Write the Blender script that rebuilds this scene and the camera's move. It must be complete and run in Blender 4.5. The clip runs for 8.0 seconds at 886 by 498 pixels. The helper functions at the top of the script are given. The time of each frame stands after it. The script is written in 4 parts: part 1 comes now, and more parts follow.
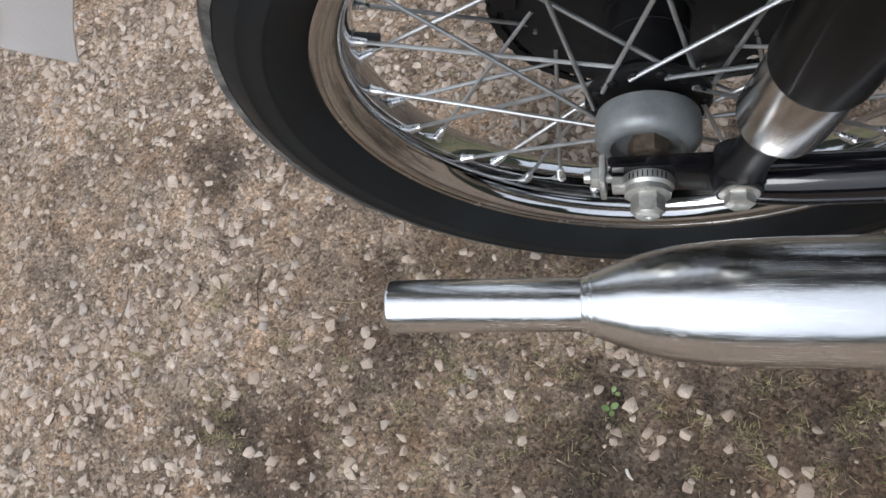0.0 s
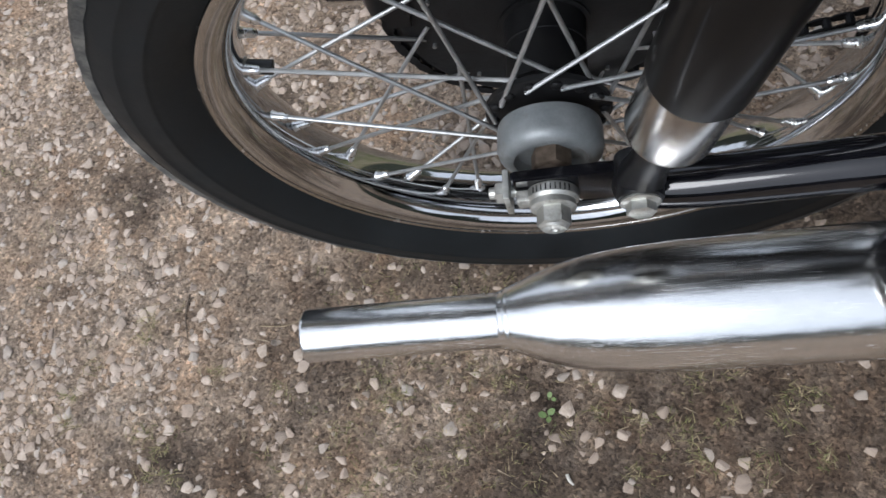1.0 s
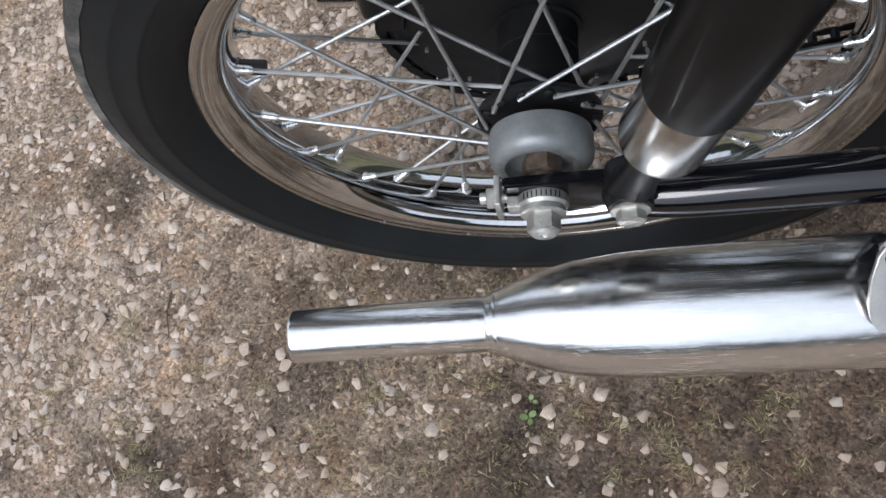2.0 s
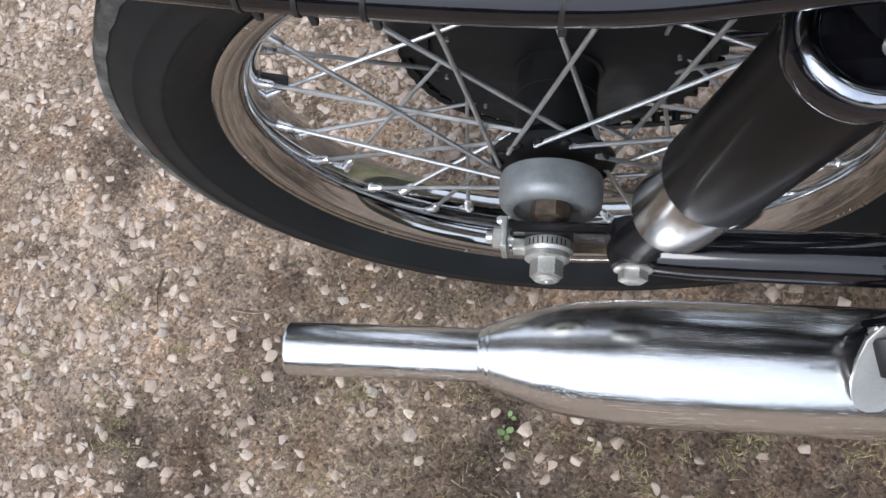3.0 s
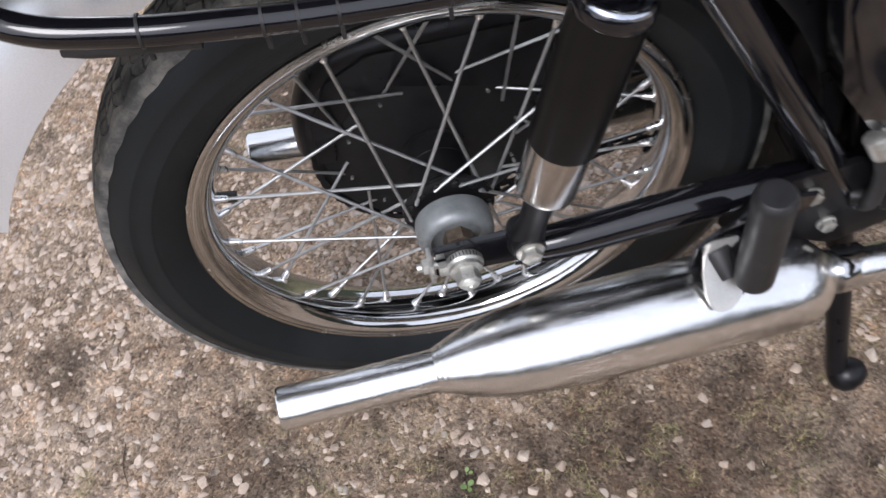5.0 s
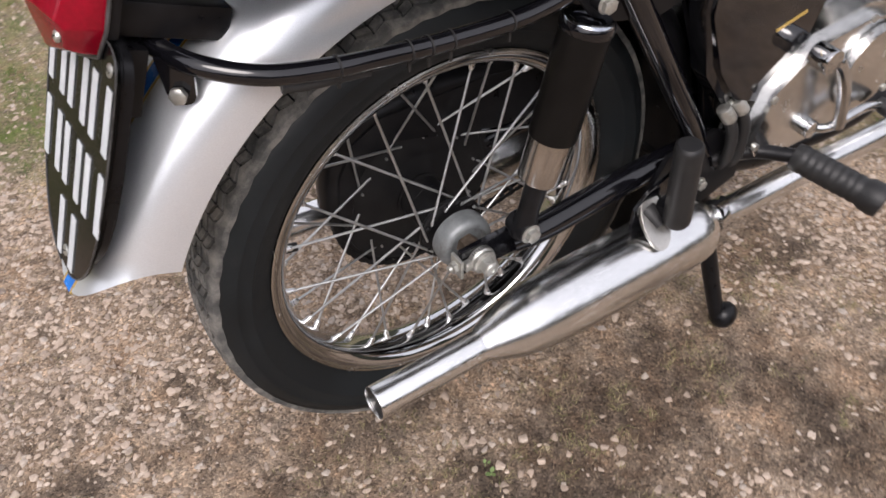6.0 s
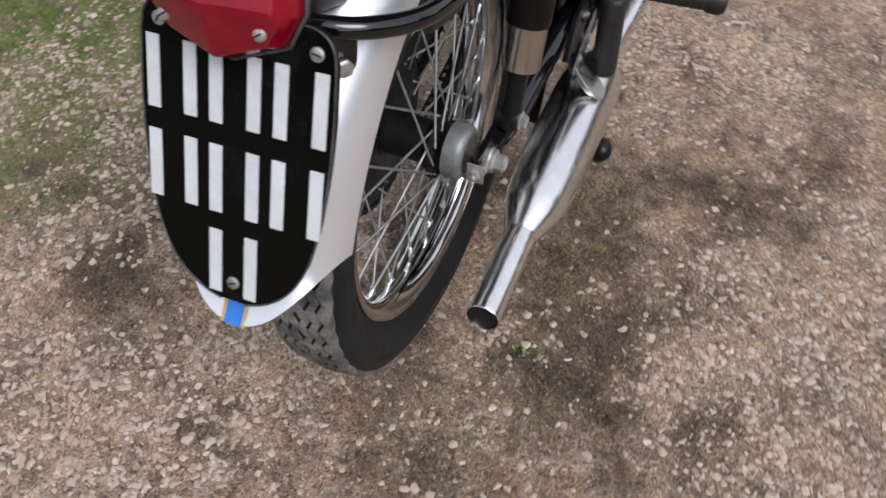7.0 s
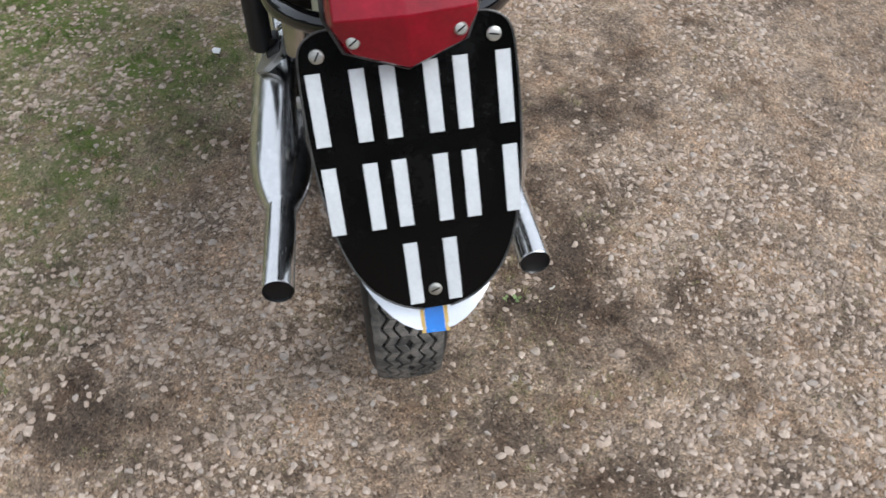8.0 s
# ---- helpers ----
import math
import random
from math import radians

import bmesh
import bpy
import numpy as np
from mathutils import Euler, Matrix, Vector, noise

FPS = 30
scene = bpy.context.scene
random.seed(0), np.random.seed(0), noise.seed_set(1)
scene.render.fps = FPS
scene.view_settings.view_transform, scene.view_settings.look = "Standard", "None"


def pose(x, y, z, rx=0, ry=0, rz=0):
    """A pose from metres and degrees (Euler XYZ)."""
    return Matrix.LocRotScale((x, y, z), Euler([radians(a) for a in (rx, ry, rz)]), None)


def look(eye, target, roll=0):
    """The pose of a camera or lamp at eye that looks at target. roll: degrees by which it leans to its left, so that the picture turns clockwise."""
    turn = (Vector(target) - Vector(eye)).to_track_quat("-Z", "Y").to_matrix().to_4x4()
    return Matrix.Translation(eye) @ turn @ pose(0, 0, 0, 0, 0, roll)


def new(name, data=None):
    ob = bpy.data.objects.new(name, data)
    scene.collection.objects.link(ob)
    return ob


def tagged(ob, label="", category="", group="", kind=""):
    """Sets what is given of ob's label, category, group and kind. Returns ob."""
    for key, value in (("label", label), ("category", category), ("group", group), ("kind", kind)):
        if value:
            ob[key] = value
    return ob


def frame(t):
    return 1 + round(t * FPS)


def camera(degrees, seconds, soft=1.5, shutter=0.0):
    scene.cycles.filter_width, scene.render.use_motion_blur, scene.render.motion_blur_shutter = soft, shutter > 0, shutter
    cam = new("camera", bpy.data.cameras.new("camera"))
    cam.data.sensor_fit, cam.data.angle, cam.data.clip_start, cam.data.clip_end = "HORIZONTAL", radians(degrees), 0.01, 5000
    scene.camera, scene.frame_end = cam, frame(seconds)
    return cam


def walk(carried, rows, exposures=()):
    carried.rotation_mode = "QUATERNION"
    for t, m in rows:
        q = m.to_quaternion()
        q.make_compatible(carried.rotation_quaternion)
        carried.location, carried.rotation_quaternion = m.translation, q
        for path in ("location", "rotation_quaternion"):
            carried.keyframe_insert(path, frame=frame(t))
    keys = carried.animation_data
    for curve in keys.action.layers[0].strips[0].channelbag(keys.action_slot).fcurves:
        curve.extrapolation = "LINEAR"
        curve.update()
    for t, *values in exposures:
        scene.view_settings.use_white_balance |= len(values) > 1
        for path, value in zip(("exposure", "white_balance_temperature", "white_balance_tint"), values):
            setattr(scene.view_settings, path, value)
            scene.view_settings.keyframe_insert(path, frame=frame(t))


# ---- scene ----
cam = camera(53.84, 8.0, shutter=0.25)
ROWS = [
    (0, 0.0086, -0.3478, 0.8807, 34.69, -64.75, -32.35),
    (0.5, 0.0241, -0.3353, 0.8773, 33.72, -65.00, -34.37),
    (1, 0.0417, -0.3245, 0.8696, 29.76, -66.37, -32.06),
    (1.2, 0.0365, -0.3245, 0.8678, 26.99, -66.99, -29.69),
    (2.3, 0.0318, -0.3170, 0.8812, 26.90, -67.57, -26.66),
    (2.5, 0.0350, -0.3088, 0.8845, 27.34, -67.93, -25.42),
    (3, 0.0178, -0.2796, 0.9040, 25.79, -70.10, -21.56),
    (3.5, 0.0644, -0.2775, 0.9030, 21.93, -69.69, -19.80),
    (4, 0.0478, -0.2788, 0.9020, 20.62, -71.08, -23.07),
    (4.5, 0.0135, -0.3400, 0.9207, 8.84, -66.97, -16.88),
    (4.7, -0.0112, -0.4038, 0.9559, 3.69, -61.92, -11.00),
    (5, -0.0467, -0.5109, 0.9937, -4.02, -56.17, -9.63),
    (5.2, -0.0715, -0.5965, 1.0221, -8.58, -52.59, -7.99),
    (6.3, -0.5462, -0.6720, 1.0811, -41.31, -44.53, -1.05),
    (6.5, -0.6000, -0.5735, 1.0675, -48.09, -46.45, -0.55),
    (7, -0.7647, -0.3444, 1.0856, -67.53, -49.10, 0.96),
    (7.5, -0.9277, -0.1358, 1.1265, -85.53, -48.27, 0.29),
    (8, -0.8798, 0.0442, 1.0892, -97.27, -48.14, -0.92),
]
walk(cam, [(t, pose(x, y, z, 90 + pitch, 0, yaw) @ pose(0, 0, 0, 0, 0, roll)) for t, x, y, z, yaw, pitch, roll in ROWS],
     [(0.0, 0.38, 5900, 10), (1.0, 0.42, 5800, 10), (2.5, 0.60, 5800, 11), (3.5, 0.78, 5720, 12), (4.5, 0.62, 5950, 14), (5.0, 0.74, 5950, 15), (6.4, 0.47, 6550, 18), (7.0, 0.32, 6150, 15), (7.5, 0.35, 6150, 13), (8.0, 0.50, 5950, 10)])

# ---------------------------------------------------------------- light
world = bpy.data.worlds.new("overcast_sky")
scene.world = world
world.use_nodes = True
wn, wl = world.node_tree.nodes, world.node_tree.links
sky = wn.new("ShaderNodeTexSky")
sky.sky_type, sky.sun_disc = "NISHITA", False
sky.sun_elevation, sky.sun_rotation = radians(48), radians(215)
sky.air_density, sky.dust_density, sky.ozone_density = 1.0, 4.0, 1.0
grey = wn.new("ShaderNodeHueSaturation")
grey.inputs["Saturation"].default_value = 0.35
wl.new(sky.outputs["Color"], grey.inputs["Color"])
cloud = wn.new("ShaderNodeMix")
cloud.data_type = "RGBA"
cloud.inputs["Factor"].default_value = 0.55
cloud.inputs["B"].default_value = (6.2, 6.3, 6.5, 1)
wl.new(grey.outputs["Color"], cloud.inputs["A"])
wl.new(cloud.outputs["Result"], wn["Background"].inputs["Color"])
wn["Background"].inputs["Strength"].default_value = 0.15

sun_data = bpy.data.lights.new("sun", "SUN")
sun_data.energy, sun_data.angle, sun_data.color = 1.5, radians(30), (1.0, 0.95, 0.88)
sun = new("sun", sun_data)
sun.matrix_world = look((-0.6, -0.9, 1.3), (0, 0, 0))


# ---------------------------------------------------------------- materials
def ramp(nodes, links, fac, stops):
    r = nodes.new("ShaderNodeValToRGB")
    while len(r.color_ramp.elements) < len(stops):
        r.color_ramp.elements.new(0.5)
    for e, (p, c) in zip(r.color_ramp.elements, stops):
        e.position, e.color = p, (*c, 1)
    links.new(fac, r.inputs["Fac"])
    return r.outputs["Color"]


def noise_node(nodes, links, scale, detail=4.0, rough=0.55, stretch=None, space="Object"):
    tc = nodes.new("ShaderNodeTexCoord")
    n = nodes.new("ShaderNodeTexNoise")
    n.inputs["Scale"].default_value, n.inputs["Detail"].default_value = scale, detail
    n.inputs["Roughness"].default_value = rough
    if stretch:
        m = nodes.new("ShaderNodeMapping")
        m.inputs["Scale"].default_value = stretch
        links.new(tc.outputs[space], m.inputs["Vector"])
        links.new(m.outputs["Vector"], n.inputs["Vector"])
    else:
        links.new(tc.outputs[space], n.inputs["Vector"])
    return n.outputs["Fac"]


def mixed(nodes, links, kind, fac, a, b):
    m = nodes.new("ShaderNodeMix")
    m.data_type, m.blend_type = "RGBA", kind
    for socket, value in ((m.inputs["Factor"], fac), (m.inputs["A"], a), (m.inputs["B"], b)):
        if isinstance(value, (int, float)):
            socket.default_value = value
        elif isinstance(value, tuple):
            socket.default_value = (*value, 1)
        else:
            links.new(value, socket)
    return m.outputs["Result"]


def surface(name, low, high, scale=60.0, rough=(0.4, 0.6), metal=0.0, bump=0.1, grain=300.0, stretch=None, coat=0.0,
            dirt=None, dirt_scale=14.0, dirt_cut=(0.55, 0.75), spec=0.5):
    """Two-scale colour variation, uneven roughness, fine relief and, where given, patchy dirt."""
    m = bpy.data.materials.new(name)
    m.use_nodes = True
    n, l = m.node_tree.nodes, m.node_tree.links
    p = n["Principled BSDF"]
    broad = noise_node(n, l, scale, 5.0, 0.6, stretch)
    fine = noise_node(n, l, grain, 3.0, 0.6, stretch)
    col = ramp(n, l, broad, [(0.32, low), (0.68, high)])
    col = mixed(n, l, "MULTIPLY", 0.35, col, ramp(n, l, fine, [(0.3, (0.72, 0.72, 0.72)), (0.7, (1, 1, 1))]))
    rmap = n.new("ShaderNodeMapRange")
    rmap.inputs["To Min"].default_value, rmap.inputs["To Max"].default_value = rough
    rmap.inputs["From Min"].default_value, rmap.inputs["From Max"].default_value = 0.3, 0.7
    l.new(broad, rmap.inputs["Value"])
    rough_out = rmap.outputs["Result"]
    if dirt:
        patch = noise_node(n, l, dirt_scale, 6.0, 0.7)
        fac = ramp(n, l, patch, [(dirt_cut[0], (0, 0, 0)), (dirt_cut[1], (1, 1, 1))])
        col = mixed(n, l, "MIX", fac, col, dirt)
        mr = n.new("ShaderNodeMix")
        l.new(fac, mr.inputs["Factor"])
        l.new(rough_out, mr.inputs["A"])
        mr.inputs["B"].default_value = 0.85
        rough_out = mr.outputs["Result"]
    l.new(col, p.inputs["Base Color"])
    l.new(rough_out, p.inputs["Roughness"])
    p.inputs["Metallic"].default_value = metal
    p.inputs["Coat Weight"].default_value = coat
    p.inputs["Coat Roughness"].default_value = 0.06
    p.inputs["Specular IOR Level"].default_value = spec
    if bump:
        b = n.new("ShaderNodeBump")
        b.inputs["Strength"].default_value, b.inputs["Distance"].default_value = bump, 0.001
        l.new(fine, b.inputs["Height"])
        l.new(b.outputs["Normal"], p.inputs["Normal"])
    return m


def steel_material():
    """Stainless steel polished by hand: fine scratches along the pipe, gentle unevenness of the sheet, cloudy gloss."""
    m = bpy.data.materials.new("polished_stainless_steel")
    m.use_nodes = True
    n, l = m.node_tree.nodes, m.node_tree.links
    p = n["Principled BSDF"]
    cloud = noise_node(n, l, 9, 5, 0.65, (1, 2.5, 2.5))
    dents = noise_node(n, l, 20, 3, 0.5, (0.8, 1.6, 1.6))
    scratch = noise_node(n, l, 60, 4, 0.7, (0.25, 22, 22))
    l.new(ramp(n, l, cloud, [(0.3, (0.70, 0.705, 0.70)), (0.7, (0.83, 0.835, 0.83))]), p.inputs["Base Color"])
    p.inputs["Metallic"].default_value = 1.0
    gloss = mixed(n, l, "MIX", 0.45, ramp(n, l, cloud, [(0.32, (0.14, 0.14, 0.14)), (0.68, (0.26, 0.26, 0.26))]),
                  ramp(n, l, scratch, [(0.35, (0.10, 0.10, 0.10)), (0.7, (0.40, 0.40, 0.40))]))
    l.new(gloss, p.inputs["Roughness"])
    b = n.new("ShaderNodeBump")
    b.inputs["Strength"].default_value, b.inputs["Distance"].default_value = 0.5, 0.0016
    l.new(dents, b.inputs["Height"])
    b2 = n.new("ShaderNodeBump")
    b2.inputs["Strength"].default_value, b2.inputs["Distance"].default_value = 0.10, 0.0004
    l.new(scratch, b2.inputs["Height"])
    l.new(b.outputs["Normal"], b2.inputs["Normal"])
    l.new(b2.outputs["Normal"], p.inputs["Normal"])
    return m


STEEL = steel_material()
NICKEL = surface("nickel_plated_brass", (0.74, 0.75, 0.75), (0.88, 0.88, 0.87), 200, (0.22, 0.36), 1.0, 0.05, 500)
SATIN = surface("satin_turned_sleeve", (0.46, 0.44, 0.415), (0.56, 0.54, 0.515), 9, (0.15, 0.21), 1.0, 0.0, 90, (1, 1, 4))
CHROME = surface("chrome_plate", (0.54, 0.545, 0.55), (0.62, 0.625, 0.63), 40, (0.05, 0.10), 1.0, 0.02, 250,
                 dirt=(0.22, 0.19, 0.16), dirt_scale=45, dirt_cut=(0.66, 0.88))
RIM_EDGE = surface("dusty_rim_flange", (0.46, 0.44, 0.415), (0.58, 0.56, 0.53), 30, (0.18, 0.30), 1.0, 0.05, 250,
                   dirt=(0.24, 0.20, 0.17), dirt_scale=25, dirt_cut=(0.6, 0.9))
SPOKE = surface("galvanised_spoke_wire", (0.38, 0.39, 0.39), (0.54, 0.55, 0.55), 80, (0.42, 0.56), 1.0, 0.1, 600)
ZINC = surface("zinc_plated_steel", (0.42, 0.42, 0.39), (0.60, 0.60, 0.56), 90, (0.32, 0.5), 0.85, 0.15, 500,
               dirt=(0.22, 0.20, 0.16), dirt_scale=60)
RUST = surface("rusty_steel_nut", (0.07, 0.052, 0.038), (0.16, 0.125, 0.095), 120, (0.5, 0.7), 0.6, 0.3, 500)
CAP = surface("grey_painted_cast_cap", (0.15, 0.165, 0.17), (0.24, 0.255, 0.26), 50, (0.38, 0.5), 0.35, 0.15, 700,
              dirt=(0.13, 0.12, 0.11), dirt_scale=30)
ENAMEL = surface("black_stove_enamel", (0.003, 0.003, 0.004), (0.006, 0.006, 0.008), 30, (0.06, 0.11), 0.0, 0.02, 300, coat=0.45, spec=0.42,
                 dirt=(0.02, 0.018, 0.016), dirt_scale=35, dirt_cut=(0.66, 0.9))
FRAME_BLACK = surface("worn_black_frame_paint", (0.004, 0.004, 0.005), (0.009, 0.009, 0.010), 40, (0.25, 0.42), 0.0, 0.05, 300, spec=0.25,
                      dirt=(0.014, 0.013, 0.0125), dirt_scale=28, dirt_cut=(0.6, 0.9))
GRIMY = surface("oily_black_metal", (0.004, 0.004, 0.005), (0.009, 0.009, 0.009), 60, (0.4, 0.6), 0.0, 0.2, 300, spec=0.25,
                dirt=(0.013, 0.012, 0.0115), dirt_scale=40, dirt_cut=(0.62, 0.9))
SHROUD = surface("black_shroud", (0.0065, 0.0059, 0.0055), (0.0088, 0.0080, 0.0075), 40, (0.30, 0.38), 0.0, 0.01, 400, coat=0.10, spec=0.06,
                 dirt=(0.05, 0.042, 0.036), dirt_scale=110, dirt_cut=(0.74, 0.80))
RUBBER = surface("black_rubber", (0.010, 0.010, 0.011), (0.020, 0.020, 0.020), 50, (0.42, 0.6), 0.0, 0.2, 500, spec=0.42,
                 dirt=(0.04, 0.037, 0.034), dirt_scale=25, dirt_cut=(0.6, 0.9))
TYRE = surface("tyre_sidewall_rubber", (0.0078, 0.0096, 0.0108), (0.0128, 0.0155, 0.0172), 22, (0.42, 0.6), 0.0, 0.12, 500, spec=0.25,
               dirt=(0.032, 0.0315, 0.031), dirt_scale=12, dirt_cut=(0.6, 0.95))
TREAD = surface("dusty_tread_rubber", (0.055, 0.056, 0.054), (0.15, 0.148, 0.140), 30, (0.7, 0.9), 0.0, 0.3, 400, spec=0.25,
                dirt=(0.25, 0.235, 0.21), dirt_scale=30, dirt_cut=(0.45, 0.75))
SILVER = surface("silver_metallic_paint", (0.72, 0.75, 0.78), (0.78, 0.81, 0.84), 6, (0.28, 0.34), 0.65, 0.02, 900, coat=0.4)
BLUE = surface("blue_stripe_paint", (0.004, 0.14, 0.55), (0.008, 0.18, 0.62), 40, (0.2, 0.3), 0.0, 0.0, 300, coat=0.5)
GOLD = surface("gold_pinline_paint", (0.50, 0.33, 0.08), (0.60, 0.42, 0.12), 80, (0.3, 0.4), 0.2, 0.0, 300)
PLATE = surface("black_plate_enamel", (0.0025, 0.0025, 0.0025), (0.004, 0.004, 0.004), 16, (0.10, 0.26), 0.0, 0.02, 200, spec=0.12,
                dirt=(0.010, 0.010, 0.010), dirt_scale=10, dirt_cut=(0.55, 0.9))
PLATE_RIM = surface("worn_plate_edge", (0.03, 0.03, 0.03), (0.11, 0.11, 0.11), 60, (0.3, 0.5), 0.3, 0.05, 300)
DIGIT = surface("silver_grey_plate_characters", (0.54, 0.57, 0.59), (0.64, 0.67, 0.69), 30, (0.4, 0.5), 0.0, 0.05, 300)
LENS = surface("red_lamp_plastic", (0.17, 0.001, 0.008), (0.27, 0.002, 0.015), 25, (0.14, 0.24), 0.0, 0.08, 200, coat=0.1, spec=0.36)
ALLOY = surface("polished_alloy_casting", (0.60, 0.60, 0.59), (0.72, 0.72, 0.71), 30, (0.14, 0.26), 1.0, 0.08, 300,
                dirt=(0.20, 0.18, 0.15), dirt_scale=25, dirt_cut=(0.6, 0.85))
BRACKET = surface("brushed_alloy_bracket", (0.42, 0.41, 0.385), (0.56, 0.55, 0.52), 30, (0.30, 0.44), 0.9, 0.1, 500)
SEAT = surface("black_seat_vinyl", (0.008, 0.008, 0.008), (0.014, 0.014, 0.014), 40, (0.45, 0.6), 0.0, 0.3, 500)
PIPING = surface("cream_seat_piping", (0.52, 0.49, 0.42), (0.62, 0.59, 0.52), 60, (0.5, 0.6), 0.0, 0.1, 400)
LIP = surface("polished_dark_ring", (0.46, 0.49, 0.54), (0.58, 0.61, 0.66), 60, (0.10, 0.18), 1.0, 0.03, 300)
PAPER = surface("white_paper", (0.74, 0.74, 0.73), (0.82, 0.82, 0.81), 60, (0.6, 0.7), 0.0, 0.1, 400)
PETAL = surface("clover_leaf_green", (0.10, 0.16, 0.05), (0.19, 0.26, 0.09), 120, (0.5, 0.65), 0.0, 0.1, 500)


def ground_material():
    m = bpy.data.materials.new("stony_earth")
    m.use_nodes = True
    n, l = m.node_tree.nodes, m.node_tree.links
    p = n["Principled BSDF"]
    broad = noise_node(n, l, 4.5, 6, 0.65)
    mid = noise_node(n, l, 26, 6, 0.7)
    tone = noise_node(n, l, 11, 5, 0.7)
    fine = noise_node(n, l, 260, 6, 0.8)
    speck = noise_node(n, l, 620, 3, 0.7)
    col = ramp(n, l, mid, [(0.30, (0.205, 0.152, 0.112)), (0.47, (0.400, 0.312, 0.236)), (0.66, (0.590, 0.474, 0.368))])
    col = mixed(n, l, "MULTIPLY", 0.8, col, ramp(n, l, tone, [(0.36, (0.62, 0.65, 0.70)), (0.50, (1, 1, 1)), (0.66, (1.10, 0.98, 0.88))]))
    col = mixed(n, l, "MULTIPLY", 0.85, col, ramp(n, l, broad, [(0.36, (0.54, 0.53, 0.525)), (0.56, (1, 1, 1))]))
    # crushed pebbles of uneven outline, level with the earth
    tc = n.new("ShaderNodeTexCoord")
    warp = n.new("ShaderNodeTexNoise")
    warp.inputs["Scale"].default_value, warp.inputs["Detail"].default_value = 130, 3
    l.new(tc.outputs["Object"], warp.inputs["Vector"])
    push = n.new("ShaderNodeVectorMath")
    push.operation = "MULTIPLY_ADD"
    push.inputs[1].default_value = (0.011, 0.011, 0.0)
    l.new(warp.outputs["Color"], push.inputs[0])
    l.new(tc.outputs["Object"], push.inputs[2])
    vor = n.new("ShaderNodeTexVoronoi")
    vor.inputs["Scale"].default_value, vor.inputs["Randomness"].default_value = 105, 1.0
    l.new(push.outputs["Vector"], vor.inputs["Vector"])
    sep = n.new("ShaderNodeSeparateColor")
    l.new(vor.outputs["Color"], sep.inputs["Color"])
    pick = n.new("ShaderNodeMath")
    pick.operation = "GREATER_THAN"
    pick.inputs[1].default_value = 0.55
    l.new(sep.outputs["Red"], pick.inputs[0])
    near = ramp(n, l, vor.outputs["Distance"], [(0.22, (0.75, 0.75, 0.75)), (0.50, (0, 0, 0))])
    both = n.new("ShaderNodeMath")
    both.operation = "MULTIPLY"
    l.new(pick.outputs[0], both.inputs[0])
    l.new(near, both.inputs[1])
    grit = ramp(n, l, sep.outputs["Green"], [(0.0, (0.20, 0.160, 0.128)), (1.0, (0.47, 0.392, 0.313))])
    col = mixed(n, l, "MIX", both.outputs[0], col, grit)
    # sandy grit, grain by grain
    sand = n.new("ShaderNodeTexVoronoi")
    sand.inputs["Scale"].default_value = 330
    l.new(push.outputs["Vector"], sand.inputs["Vector"])
    grain = n.new("ShaderNodeSeparateColor")
    l.new(sand.outputs["Color"], grain.inputs["Color"])
    col = mixed(n, l, "MULTIPLY", 0.9, col, ramp(n, l, grain.outputs["Red"], [(0.0, (0.34, 0.32, 0.31)), (0.35, (0.84, 0.83, 0.82)), (0.8, (1.05, 1.04, 1.02)), (1.0, (1.75, 1.68, 1.58))]))
    # earth colour darkened in ragged patches and a strip on the bike's right
    dark_mask = n.new("ShaderNodeAttribute")
    dark_mask.attribute_name = "dark_earth"
    col = mixed(n, l, "MULTIPLY", dark_mask.outputs["Fac"], col, (0.40, 0.39, 0.385))
    col = mixed(n, l, "MULTIPLY", 0.85, col, ramp(n, l, fine, [(0.34, (0.40, 0.385, 0.37)), (0.60, (1.22, 1.19, 1.14))]))
    col = mixed(n, l, "MIX", ramp(n, l, speck, [(0.67, (0, 0, 0)), (0.72, (0.8, 0.8, 0.8))]), col, (0.045, 0.035, 0.028))
    # moss and thin grass on the far side of the bike
    att = n.new("ShaderNodeAttribute")
    att.attribute_name = "moss"
    gm = n.new("ShaderNodeMath")
    gm.operation = "MULTIPLY"
    l.new(ramp(n, l, mid, [(0.38, (0.1, 0.1, 0.1)), (0.56, (1, 1, 1))]), gm.inputs[0])
    l.new(att.outputs["Fac"], gm.inputs[1])
    col = mixed(n, l, "MIX", gm.outputs[0], col, ramp(n, l, fine, [(0.3, (0.042, 0.070, 0.012)), (0.7, (0.155, 0.205, 0.045))]))
    l.new(col, p.inputs["Base Color"])
    p.inputs["Roughness"].default_value = 0.95
    p.inputs["Specular IOR Level"].default_value = 0.25
    b = n.new("ShaderNodeBump")
    b.inputs["Strength"].default_value, b.inputs["Distance"].default_value = 0.9, 0.005
    l.new(fine, b.inputs["Height"])
    b2 = n.new("ShaderNodeBump")
    b2.inputs["Strength"].default_value, b2.inputs["Distance"].default_value = 0.6, 0.003
    l.new(both.outputs[0], b2.inputs["Height"])
    l.new(b.outputs["Normal"], b2.inputs["Normal"])
    b3 = n.new("ShaderNodeBump")
    b3.inputs["Strength"].default_value, b3.inputs["Distance"].default_value = 0.8, 0.0018
    l.new(grain.outputs["Green"], b3.inputs["Height"])
    l.new(b2.outputs["Normal"], b3.inputs["Normal"])
    l.new(b3.outputs["Normal"], p.inputs["Normal"])
    return m


